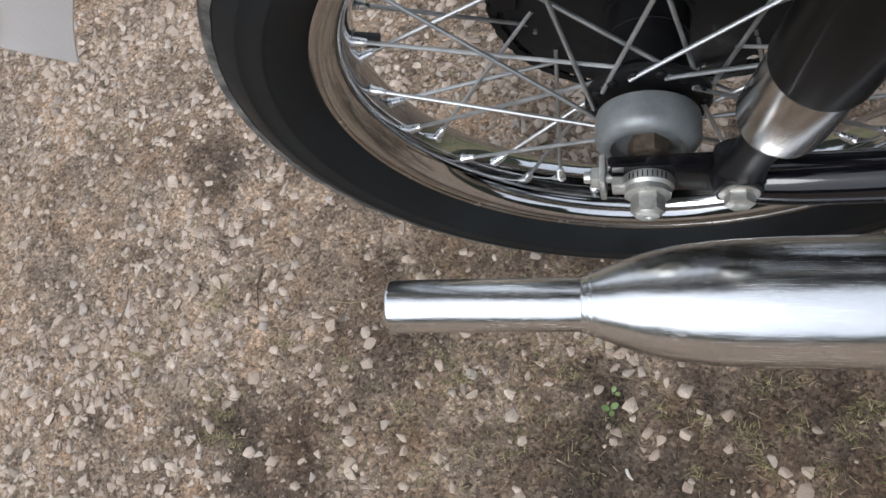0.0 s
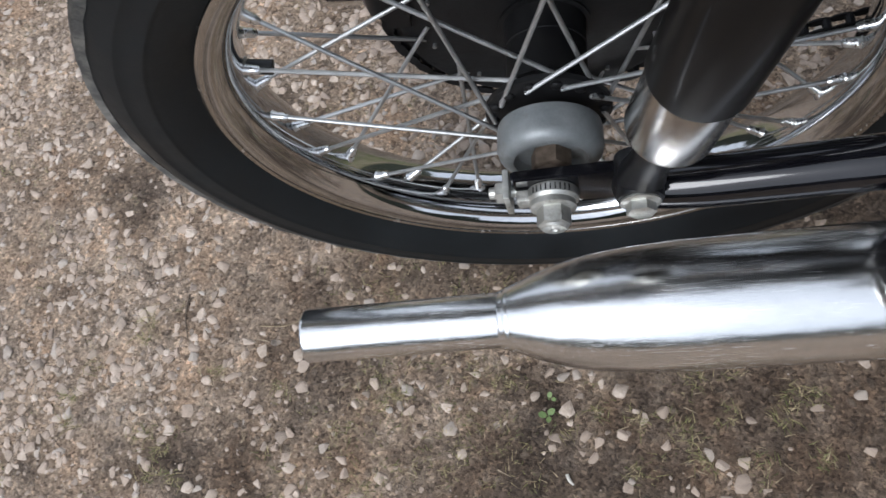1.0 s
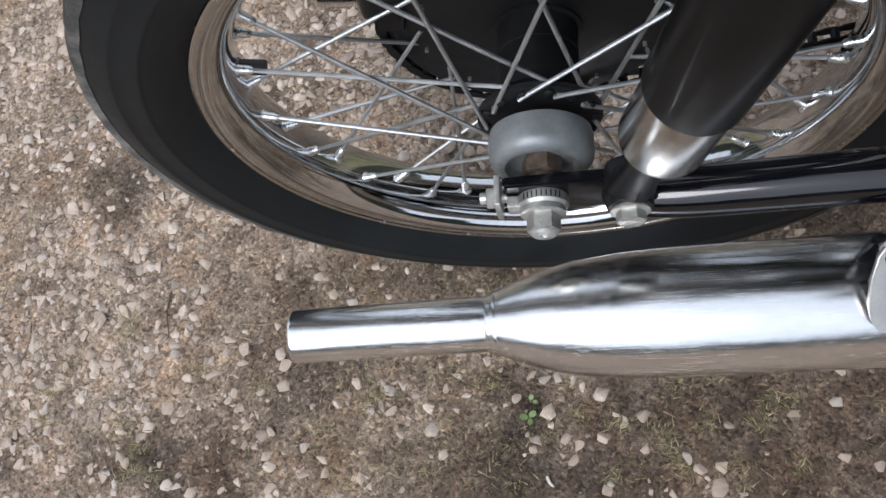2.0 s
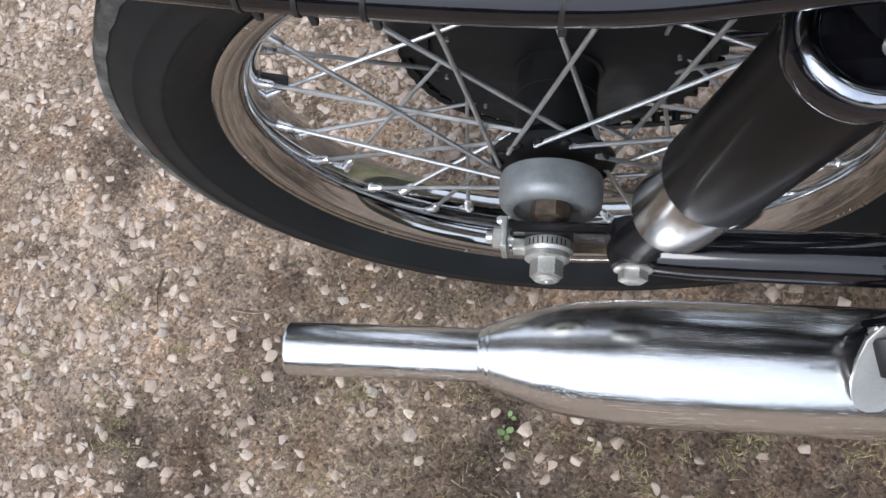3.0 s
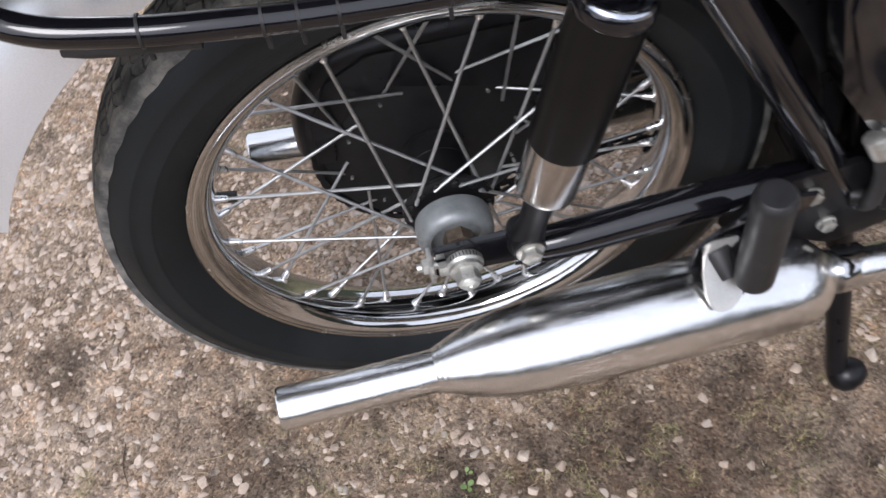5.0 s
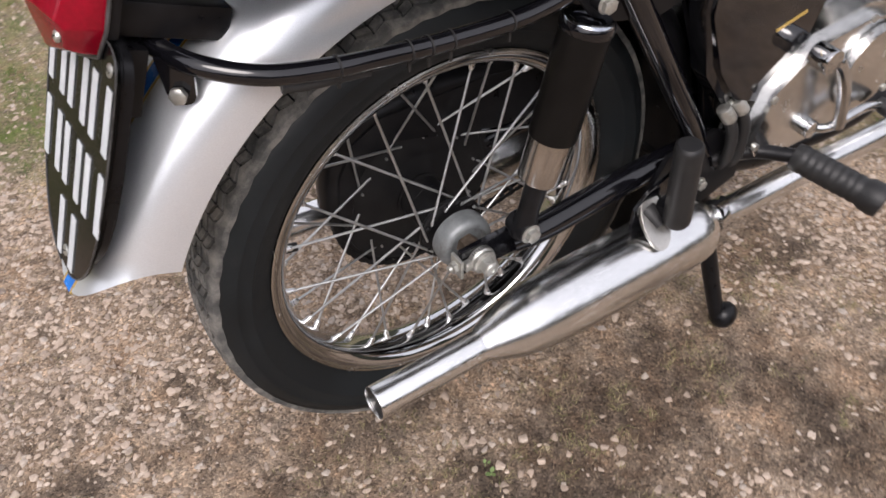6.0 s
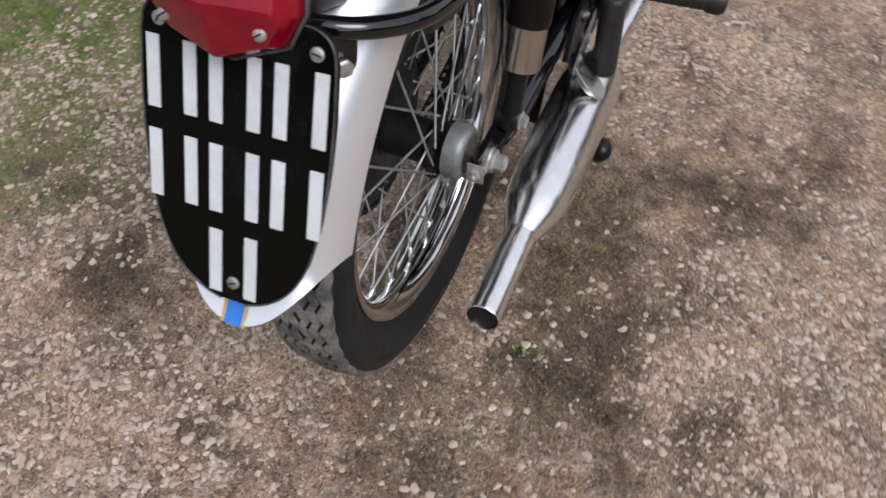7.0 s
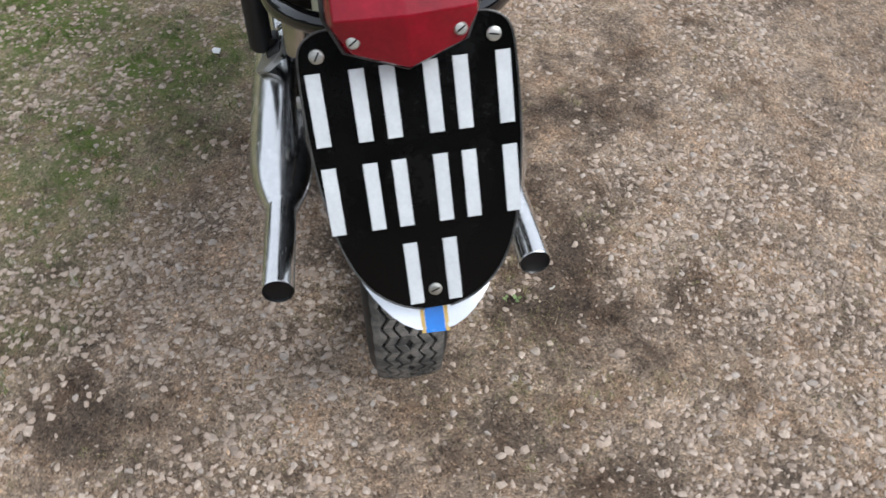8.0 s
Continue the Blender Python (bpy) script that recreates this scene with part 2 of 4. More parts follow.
def varied(name, stops, rough=0.8, scale=150.0, per_object=False, dust=None):
    """Colour by island (or by object) with a mottled face."""
    m = bpy.data.materials.new(name)
    m.use_nodes = True
    n, l = m.node_tree.nodes, m.node_tree.links
    p = n["Principled BSDF"]
    if per_object:
        rnd = n.new("ShaderNodeObjectInfo").outputs["Random"]
    else:
        rnd = n.new("ShaderNodeNewGeometry").outputs["Random Per Island"]
    col = ramp(n, l, rnd, stops)
    mott = noise_node(n, l, scale, 5, 0.7)
    col = mixed(n, l, "MULTIPLY", 0.85, col, ramp(n, l, mott, [(0.3, (0.50, 0.47, 0.44)), (0.65, (1.12, 1.10, 1.07))]))
    if dust:
        veil = noise_node(n, l, 70.0, 5, 0.75)
        col = mixed(n, l, "MIX", ramp(n, l, veil, [(0.38, (0.1, 0.1, 0.1)), (0.64, (0.8, 0.8, 0.8))]), col, dust)
    l.new(col, p.inputs["Base Color"])
    p.inputs["Roughness"].default_value = rough
    p.inputs["Specular IOR Level"].default_value = 0.3
    b = n.new("ShaderNodeBump")
    b.inputs["Strength"].default_value, b.inputs["Distance"].default_value = 0.35, 0.0015
    l.new(mott, b.inputs["Height"])
    l.new(b.outputs["Normal"], p.inputs["Normal"])
    return m


STONE_STOPS = [(0.0, (0.05, 0.042, 0.036)), (0.03, (0.20, 0.165, 0.14)), (0.3, (0.365, 0.287, 0.232)), (0.6, (0.475, 0.385, 0.317)), (0.85, (0.60, 0.51, 0.432)),
               (0.97, (0.40, 0.372, 0.345))]
SOIL_DUST = (0.37, 0.30, 0.235)
GROUND = ground_material()
STONES = varied("pale_gravel", STONE_STOPS, dust=SOIL_DUST)
STONE_ONE = varied("pale_gravel_single", STONE_STOPS, per_object=True, dust=SOIL_DUST)
GRASS = varied("sparse_grass", [(0.0, (0.11, 0.125, 0.045)), (0.35, (0.22, 0.22, 0.085)), (0.6, (0.36, 0.315, 0.155)), (1.0, (0.46, 0.37, 0.24))], 0.6)
MOSS_GRASS = varied("mossy_grass", [(0.0, (0.055, 0.095, 0.018)), (0.55, (0.12, 0.175, 0.04)), (0.85, (0.20, 0.235, 0.07)), (1.0, (0.30, 0.28, 0.13))], 0.6)
STRAW = varied("dry_straw", [(0.0, (0.16, 0.12, 0.08)), (0.6, (0.34, 0.27, 0.17)), (1.0, (0.46, 0.38, 0.27))], 0.7)
HEDGE = surface("distant_hedge", (0.018, 0.022, 0.014), (0.045, 0.052, 0.034), 0.8, (0.8, 0.95), 0.0, 0.0, 6.0)


# ---------------------------------------------------------------- mesh tools
def merge(*geos):
    vs, fs = [], []
    for v, f in geos:
        k = len(vs)
        vs += [tuple(p) for p in v]
        fs += [tuple(i + k for i in face) for face in f]
    return vs, fs


def moved(geo, m):
    return [tuple(m @ Vector(p)) for p in geo[0]], geo[1]


def along(p, d, spin=0.0):
    """Matrix with its origin at p and its z axis along d."""
    q = Vector(d).to_track_quat("Z", "Y").to_matrix().to_4x4()
    return Matrix.Translation(p) @ q @ Matrix.Rotation(radians(spin), 4, "Z")


def lathe(profile, n=48, closed=False, start=0.0, sweep=360.0):
    """Turn (a, r) points round the local z axis; a is the height along it."""
    vs, fs, k = [], [], len(profile)
    full = sweep >= 359.9
    cols = n if full else n + 1
    for i in range(cols):
        t = radians(start + sweep * i / n)
        vs += [(r * math.cos(t), r * math.sin(t), a) for a, r in profile]
    for i in range(n):
        j = (i + 1) % cols
        for s in range(k if closed else k - 1):
            u = (s + 1) % k
            fs.append((i * k + s, j * k + s, j * k + u, i * k + u))
    if not closed and full:
        if profile[0][1] > 1e-6:
            fs.append(tuple(i * k for i in range(n))[::-1])
        if profile[-1][1] > 1e-6:
            fs.append(tuple(i * k + k - 1 for i in range(n)))
    return vs, fs


def rod(p, q, r, n=20, edge=0.15):
    """A round bar from p to q with slightly rounded ends."""
    h, e = (Vector(q) - Vector(p)).length, r * edge
    return moved(lathe([(0, r - e), (e * 0.3, r - e * 0.3), (e, r), (h - e, r), (h - e * 0.3, r - e * 0.3), (h, r - e)], n),
                 along(p, Vector(q) - Vector(p)))


def hexnut(p, d, r, h, spin=0.0):
    e = r * 0.12
    return moved(lathe([(0, r), (h - e, r), (h, r - e * 1.6), (h, r * 0.3)], 6), along(p, d, spin))


def spline(pts, steps=8):
    pts = [Vector(p) for p in pts]
    ext = [2 * pts[0] - pts[1], *pts, 2 * pts[-1] - pts[-2]]
    out = []
    for i in range(1, len(ext) - 2):
        a, b, c, d = ext[i - 1:i + 3]
        for s in range(steps):
            t = s / steps
            out.append(0.5 * ((2 * b) + (c - a) * t + (2 * a - 5 * b + 4 * c - d) * t * t + (3 * b - a - 3 * c + d) * t ** 3))
    return out + [pts[-1]]


def tube(pts, r, n=16, steps=8):
    path = spline(pts, steps) if steps > 1 else [Vector(p) for p in pts]
    radii = r if isinstance(r, (list, tuple)) else [r] * len(path)
    if len(radii) != len(path):
        radii = [float(v) for v in np.interp(np.linspace(0, 1, len(path)), np.linspace(0, 1, len(radii)), radii)]
    vs, fs = [], []
    tang = [(path[min(i + 1, len(path) - 1)] - path[max(i - 1, 0)]).normalized() for i in range(len(path))]
    side = tang[0].orthogonal().normalized()
    for p, t, rr in zip(path, tang, radii):
        side = (side - t * side.dot(t)).normalized()
        up = t.cross(side)
        vs += [tuple(p + rr * (math.cos(a) * side + math.sin(a) * up)) for a in np.linspace(0, 2 * math.pi, n, endpoint=False)]
    for i in range(len(path) - 1):
        for k in range(n):
            fs.append((i * n + k, i * n + (k + 1) % n, (i + 1) * n + (k + 1) % n, (i + 1) * n + k))
    fs += [tuple(range(n))[::-1], tuple(range((len(path) - 1) * n, len(path) * n))]
    return vs, fs


def beveled(bm, width, segments=2):
    if width:
        bmesh.ops.bevel(bm, geom=bm.edges[:], offset=width, segments=segments, profile=0.6, affect="EDGES", clamp_overlap=True)
    bm.verts.ensure_lookup_table()
    geo = [tuple(v.co) for v in bm.verts], [tuple(v.index for v in f.verts) for f in bm.faces]
    bm.free()
    return geo


def block(size, m=None, bevel=0.002):
    bm = bmesh.new()
    bmesh.ops.create_cube(bm, size=1.0, matrix=Matrix.Diagonal((*size, 1)))
    bm.verts.index_update()
    geo = beveled(bm, bevel)
    return moved(geo, m) if m else geo


def sheet(outline, thick, m=None, bevel=0.0008):
    """A flat plate cut to an outline in local x and y, thick along local z."""
    bm = bmesh.new()
    low = [bm.verts.new((x, y, 0)) for x, y in outline]
    top = [bm.verts.new((x, y, thick)) for x, y in outline]
    bm.faces.new(low[::-1]), bm.faces.new(top)
    k = len(outline)
    for i in range(k):
        bm.faces.new((low[i], low[(i + 1) % k], top[(i + 1) % k], top[i]))
    bm.verts.index_update()
    if bevel:
        rim = [e for e in bm.edges if abs(e.verts[0].co.z - e.verts[1].co.z) < 1e-9]
        bmesh.ops.bevel(bm, geom=rim, offset=bevel, segments=2, affect="EDGES", clamp_overlap=True)
    bm.verts.index_update()
    geo = beveled(bm, 0)
    return moved(geo, m) if m else geo


def make_mesh(name, geo, material, smooth=True):
    me = bpy.data.meshes.new(name)
    me.from_pydata(geo[0], [], geo[1])
    me.materials.append(material)
    if smooth:
        me.shade_smooth()
        me.set_sharp_from_angle(angle=radians(38))
    me.update()
    return me


def part(name, geo, material, parent, label="", m=None, smooth=True):
    ob = new(name, geo if isinstance(geo, bpy.types.Mesh) else make_mesh(name, geo, material, smooth))
    ob.parent = parent
    if m:
        ob.matrix_basis = m
    return tagged(ob, label)


def both_sides(geo):
    return [(x, -y, z) for x, y, z in geo[0]], [tuple(reversed(f)) for f in geo[1]]


# ---------------------------------------------------------------- ground
GRIDS = {}


def lattice_noise(x, y, cell, seed):
    """Smooth value noise on a wrapped random grid."""
    if seed not in GRIDS:
        GRIDS[seed] = np.random.RandomState(seed).rand(64, 64)
    g = GRIDS[seed]
    u, v = np.asarray(x) / cell, np.asarray(y) / cell
    i, j = np.floor(u).astype(int), np.floor(v).astype(int)
    a, b = u - i, v - j
    a, b = a * a * (3 - 2 * a), b * b * (3 - 2 * b)
    c = lambda p, q: g[p % 64, q % 64]
    return (c(i, j) * (1 - a) + c(i + 1, j) * a) * (1 - b) + (c(i, j + 1) * (1 - a) + c(i + 1, j + 1) * a) * b


def height(x, y):
    h = 0.010 * (lattice_noise(x, y, 0.33, 3) - 0.5) + 0.006 * (lattice_noise(x, y, 0.09, 4) - 0.5)
    h += 0.004 * (lattice_noise(x, y, 0.031, 5) - 0.5) + 0.002 * (lattice_noise(x, y, 0.013, 6) - 0.5)
    return h


def mossy(x, y):
    """0 to 1: how much moss and grass grows; thick on the far left of the bike, patchy elsewhere."""
    wide = np.clip(2.2 * lattice_noise(x, y, 1.3, 29) - 0.35, 0, 1) + np.exp(-((x - 0.4) ** 2 + (y - 0.8) ** 2) / 0.7)
    far = np.minimum(wide, 1.0) * np.clip((y - 0.47 + 0.55 * np.clip(x, -0.5, 1)) / 0.32, 0, 1)
    return np.clip(far * (0.15 + 1.5 * (0.6 * lattice_noise(x, y, 0.22, 9) + 0.4 * lattice_noise(x, y, 0.07, 19))), 0, 1)


inner = np.arange(-1.3, 2.0001, 0.0095)
steps_out = 0.02 * 1.32 ** np.arange(1, 33)
axis_x = np.concatenate([inner[0] - np.cumsum(steps_out)[::-1], inner, inner[-1] + np.cumsum(steps_out)])
inner_y = np.arange(-1.4, 1.7001, 0.0095)
axis_y = np.concatenate([inner_y[0] - np.cumsum(steps_out)[::-1], inner_y, inner_y[-1] + np.cumsum(steps_out)])
gx, gy = np.meshgrid(axis_x, axis_y)
gz = height(gx, gy)
nx, ny = len(axis_x), len(axis_y)
ground_me = bpy.data.meshes.new("ground")
ids = np.arange(nx * ny).reshape(ny, nx)
quads = np.stack([ids[:-1, :-1], ids[:-1, 1:], ids[1:, 1:], ids[1:, :-1]], -1).reshape(-1, 4)
ground_me.from_pydata(np.stack([gx, gy, gz], -1).reshape(-1, 3).tolist(), [], quads.tolist())
# darker patches of earth: place and reach
PATCHES = [(-0.33, 0.20, 0.07), (-0.18, -0.34, 0.07), (-0.52, 0.10, 0.06), (0.42, -0.42, 0.20), (-0.05, -0.45, 0.07), (0.62, -0.10, 0.12), (0.55, -0.55, 0.12), (-0.39, -0.25, 0.11), (-0.16, 0.49, 0.15), (-0.12, -0.22, 0.08), (-0.25, -0.46, 0.05), (-0.40, -0.48, 0.06), (-0.05, -0.20, 0.10),
           (0.45, 0.33, 0.14), (0.25, 0.05, 0.18), (-0.05, 0.02, 0.14)]


def dark_earth(x, y):
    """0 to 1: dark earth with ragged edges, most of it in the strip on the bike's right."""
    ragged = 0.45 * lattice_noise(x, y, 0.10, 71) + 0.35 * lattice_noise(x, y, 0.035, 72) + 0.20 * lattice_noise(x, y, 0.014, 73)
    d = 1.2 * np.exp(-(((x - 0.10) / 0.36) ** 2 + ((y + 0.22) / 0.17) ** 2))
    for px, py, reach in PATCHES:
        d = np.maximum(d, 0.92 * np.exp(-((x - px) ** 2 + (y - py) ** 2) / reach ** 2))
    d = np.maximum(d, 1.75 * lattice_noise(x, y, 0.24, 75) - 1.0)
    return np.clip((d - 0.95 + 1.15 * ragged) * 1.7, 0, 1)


dark_earth_attr = ground_me.attributes.new("dark_earth", "FLOAT", "POINT")
dark_earth_attr.data.foreach_set("value", dark_earth(gx, gy).ravel().astype(np.float32))
moss_attr = ground_me.attributes.new("moss", "FLOAT", "POINT")
moss_attr.data.foreach_set("value", mossy(gx, gy).ravel().astype(np.float32))
ground_me.materials.append(GROUND)
ground_me.shade_smooth()
ground = tagged(new("ground", ground_me), "brown stony earth with pale gravel and thin grass", "ground", kind="structure")

# a dark hedge far off all round closes the yard
hv, hf = [], []
for i in range(288):
    a = 2 * math.pi * i / 288
    top = 1.6 + 4.5 * float(lattice_noise(i * 0.11, 0.0, 1.0, 21)) ** 2 + 1.2 * float(lattice_noise(i * 0.57, 3.0, 1.0, 22)) + 0.6 * float(lattice_noise(i * 1.9, 7.0, 1.0, 23))
    hv += [(16 * math.cos(a), 16 * math.sin(a), -0.2), (16.4 * math.cos(a), 16.4 * math.sin(a), top)]
hf = [(2 * i, 2 * ((i + 1) % 288), 2 * ((i + 1) % 288) + 1, 2 * i + 1) for i in range(288)]
tagged(new("backdrop", make_mesh("backdrop", (hv, hf), HEDGE)), "dark green hedge and trees far off round the yard", "backdrop", kind="structure")

# ---------------------------------------------------------------- motorcycle
AX = 0.330          # height of the rear axle
bike = tagged(new("motorcycle"), "old silver and black motorcycle on its centre stand on gravel", "motorcycle")
TURN_Y = Matrix.Rotation(radians(90), 4, "X")       # local z to world -y


def wheel(name, centre, radius, label):
    """Hub mesh with tyre, rim, spokes and nipples as its pieces; local z points to the bike's right."""
    s = radius / 0.313
    m = Matrix.Translation(centre) @ TURN_Y
    hub = part(name, merge(
        lathe([(-0.050, 0.024), (-0.050, 0.0375), (-0.0455, 0.0375), (-0.043, 0.0325), (-0.0385, 0.0325), (-0.038, 0.0335), (-0.0365, 0.0335), (-0.036, 0.0300), (-0.018, 0.0290), (-0.0175, 0.0298), (-0.0162, 0.0298), (-0.0157, 0.0290), (0.018, 0.029), (0.022, 0.036), (0.030, 0.044), (0.034, 0.044), (0.036, 0.040), (0.036, 0.016)], 48),
        *[moved(lathe([(0, 0.0042), (0.003, 0.0042), (0.0042, 0.003), (0.0045, 0.001)], 10), Matrix.Translation((0.0385 * math.cos(a), 0.0385 * math.sin(a), 0.034)))
          for a in np.linspace(0, 2 * math.pi, 14, endpoint=False)]), GRIMY, bike, label, m)
    prof = [(0.024, 0.234), (0.030, 0.240), (0.038, 0.250), (0.0455, 0.264), (0.0465, 0.2665), (0.0470, 0.2671), (0.0472, 0.2686), (0.0471, 0.2700), (0.0475, 0.276), (0.0466, 0.2840), (0.0469, 0.2846), (0.0467, 0.2856), (0.046, 0.288), (0.0425, 0.297), (0.037, 0.3035),
            (0.028, 0.3075), (0.015, 0.3100), (0.0, 0.3105)]
    prof = [(a, r * s) for a, r in prof]
    ring = prof + [(-a, r) for a, r in prof[-2::-1]] + [(-0.02, 0.225 * s), (0.02, 0.225 * s)]
    tyre = part("tyre", lathe(ring, 128, closed=True), TYRE, hub, "black rubber tyre with a zigzag block tread")
    # tread ribs with zigzag edges
    n_zig = 58

    def zig(k):
        return 0.0038 * (1 if k % 2 else -1)

    crown = lambda y: s * (0.3105 - 2.6 * y * y - 1500 * max(0.0, abs(y) - 0.028) ** 3) + 0.0032
    for lo, hi in ((-0.0395, -0.0275), (-0.0245, -0.0145), (-0.0115, -0.0015), (0.0015, 0.0115), (0.0145, 0.0245), (0.0275, 0.0395)):
        vs, fs, steps = [], [], n_zig * 2
        shift = 0 if lo < 0 else 1
        for k in range(steps):
            for piece in (0.0, 0.86 if hi - lo < 0.011 else 0.985):
                a = 2 * math.pi * (k + piece) / steps
                za, zb = zig(k + shift), zig(k + 1 + shift)
                off = za + (zb - za) * piece
                y0 = lo + (off if abs(lo) < 0.035 else off * 0.2)
                y1 = hi + (off if abs(hi) < 0.035 else off * 0.2)
                for y, up in ((y0, -0.006), (y0 + 0.0007, 0.0), ((y0 + y1) / 2, 0.0), (y1 - 0.0007, 0.0), (y1, -0.006)):
                    r = crown(y) + up
                    vs.append((r * math.cos(a), r * math.sin(a), y))
            b = k * 10
            for c in range(4):
                fs.append((b + c, b + 5 + c, b + 6 + c, b + 1 + c))
            fs += [(b, b + 1, b + 2, b + 3, b + 4), (b + 9, b + 8, b + 7, b + 6, b + 5)]
        part("tread_rib", (vs, [f[::-1] for f in fs]), TREAD, hub, "dusty zigzag tread rib", smooth=False)
    half = [(0.0285, 0.2385), (0.0312, 0.2375), (0.0318, 0.2345), (0.0306, 0.2290), (0.0275, 0.2232), (0.0215, 0.2180), (0.0130, 0.2142), (0.0, 0.2128)]
    rprof = [(-a, r) for a, r in half] + half[-2::-1] + [(0.025, 0.2330), (-0.025, 0.2330)]
    part("rim", lathe([(a, r * s) for a, r in rprof], 128, closed=True), CHROME, hub, "chromed steel rim")
    for side in (1, -1):
        flange = [(side * a, r * s) for a, r in ((0.0292, 0.2392), (0.0320, 0.2387), (0.0330, 0.2365), (0.0323, 0.2338), (0.0300, 0.2338))]
        part("rim_flange", lathe(flange, 128, closed=True), RIM_EDGE, hub, "dulled grey-brown rim flange")
    # laced wire spokes
    wire = {}
    for key, r0, z0, turn, z1 in (("ra", 0.0385, 0.0375, 62, 0.004), ("rb", 0.0385, 0.0305, -62, 0.004), ("la", 0.087, -0.0475, 34, -0.004), ("lb", 0.087, -0.0435, -34, -0.004)):
        p = Vector((r0 * math.cos(radians(turn)), r0 * math.sin(radians(turn)), z0))
        q = Vector((0.2134 * s, 0, z1))
        d = (q - p).normalized()
        bend = p - Vector((0, 0, 0.007 if key in ("ra", "lb") else -0.007))
        wire[key] = (make_mesh("spoke", tube([bend, p - d * 0.0005, p + d * 0.004, p.lerp(q, 0.5), q - d * 0.010], 0.0017, 8, 3), SPOKE),
                     make_mesh("nipple", moved(lathe([(0, 0.0056), (0.0018, 0.0052), (0.0028, 0.0041), (0.0040, 0.0039), (0.0105, 0.0035), (0.0135, 0.0030), (0.0150, 0.0020)], 12), along(q + d * 0.0025, -d)), NICKEL))
    for i in range(40):
        key = ("ra", "la", "rb", "lb")[i % 4]
        spin = Matrix.Rotation(radians(9 * i + 4), 4, "Z")
        part("spoke", wire[key][0], None, hub, m=spin)
        part("nipple", wire[key][1], None, hub, m=spin)
    return hub


rear = wheel("rear_wheel", (0, 0.0105, AX), 0.313, "rear wheel with black hub and laced wire spokes")
front = wheel("front_wheel", (1.30, 0, 0.313), 0.313, "front wheel with black hub and laced wire spokes")
# valve stem on the rear rim
part("valve_stem", merge(rod((-0.212, 0.0105, AX + 0.050), (-0.188, 0.0105, AX + 0.0443), 0.0055, 14)), RUBBER, bike, "black rubber valve stem")
part("valve_nut", hexnut((-0.214, 0.0105, AX + 0.050), (1, 0, -0.25), 0.0085, 0.008), ZINC, bike)

# rear brake drum, sprocket and chain on the left
part("brake_drum", moved(lathe([(-0.088, 0.02), (-0.088, 0.090), (-0.082, 0.100), (-0.060, 0.1075), (-0.0565, 0.1065), (-0.0545, 0.102), (-0.0535, 0.060), (-0.0525, 0.057), (-0.0515, 0.040), (-0.050, 0.034)], 64),
                         Matrix.Translation((0, 0, AX)) @ TURN_Y), GRIMY, bike, "black brake drum")
teeth, prof = 46, []
for k in range(teeth):
    for f, r in ((0.0, 0.1135), (0.28, 0.1145), (0.42, 0.1205), (0.58, 0.1205), (0.72, 0.1145)):
        a = 2 * math.pi * (k + f) / teeth
        prof.append((r * math.cos(a), r * math.sin(a)))
part("sprocket", sheet(prof, 0.006, Matrix.Translation((0, 0.068, AX)) @ TURN_Y, 0), GRIMY, bike, "toothed black rear sprocket")
link = sheet([(0.0105 * math.cos(a) * (1 if abs(math.cos(a)) > 0.5 else 0.9), 0.0042 * math.sin(a)) for a in np.linspace(0, 2 * math.pi, 12, endpoint=False)], 0.0014, None, 0)
link_me = make_mesh("chain_link", merge(moved(link, Matrix.Translation((0, 0, 0.004))), moved(link, Matrix.Translation((0, 0, -0.005))), rod((0.005, 0, -0.005), (0.005, 0, 0.005), 0.0036, 8)), GRIMY, False)
ends = [(Vector((0.012, 0.064, AX - 0.1165)), Vector((0.44, 0.064, 0.315))), (Vector((0.0, 0.064, AX + 0.117)), Vector((0.44, 0.064, 0.375)))]
for a, b in ends:
    count = int((b - a).length / 0.0159)
    ang = math.atan2(b.z - a.z, b.x - a.x)
    for k in range(count):
        p = a.lerp(b, k / count)
        part("chain_link", link_me, None, bike, m=Matrix.Translation(p) @ Matrix.Rotation(-ang, 4, "Y") @ TURN_Y)
for k in range(24):
    a = radians(94 + k * 7.6)
    p = Vector((0.1165 * math.cos(a), 0.064, AX + 0.1165 * math.sin(a)))
    part("chain_link", link_me, None, bike, m=Matrix.Translation(p) @ Matrix.Rotation(-a - math.pi / 2, 4, "Y") @ TURN_Y)
# chain guard over the upper run
guard = [(-0.114, 0.345), (-0.108, 0.405), (-0.086, 0.448), (-0.045, 0.470), (0.10, 0.470), (0.42, 0.425), (0.42, 0.36), (0.12, 0.385), (0.07, 0.400), (-0.03, 0.430), (-0.068, 0.415), (-0.090, 0.385), (-0.095, 0.345)]
part("chain_guard", merge(sheet([(x, z) for x, z in guard], 0.002, Matrix.Translation((0, 0.052, 0)) @ TURN_Y),
                          sheet([(x, z) for x, z in guard], 0.002, Matrix.Translation((0, 0.092, 0)) @ TURN_Y),
                          tube([(-0.110, 0.072, 0.352), (-0.104, 0.072, 0.405), (-0.082, 0.072, 0.445), (-0.045, 0.072, 0.464), (0.10, 0.072, 0.464), (0.42, 0.072, 0.420)], 0.020, 10)),
     FRAME_BLACK, bike, "black pressed-steel chain guard")

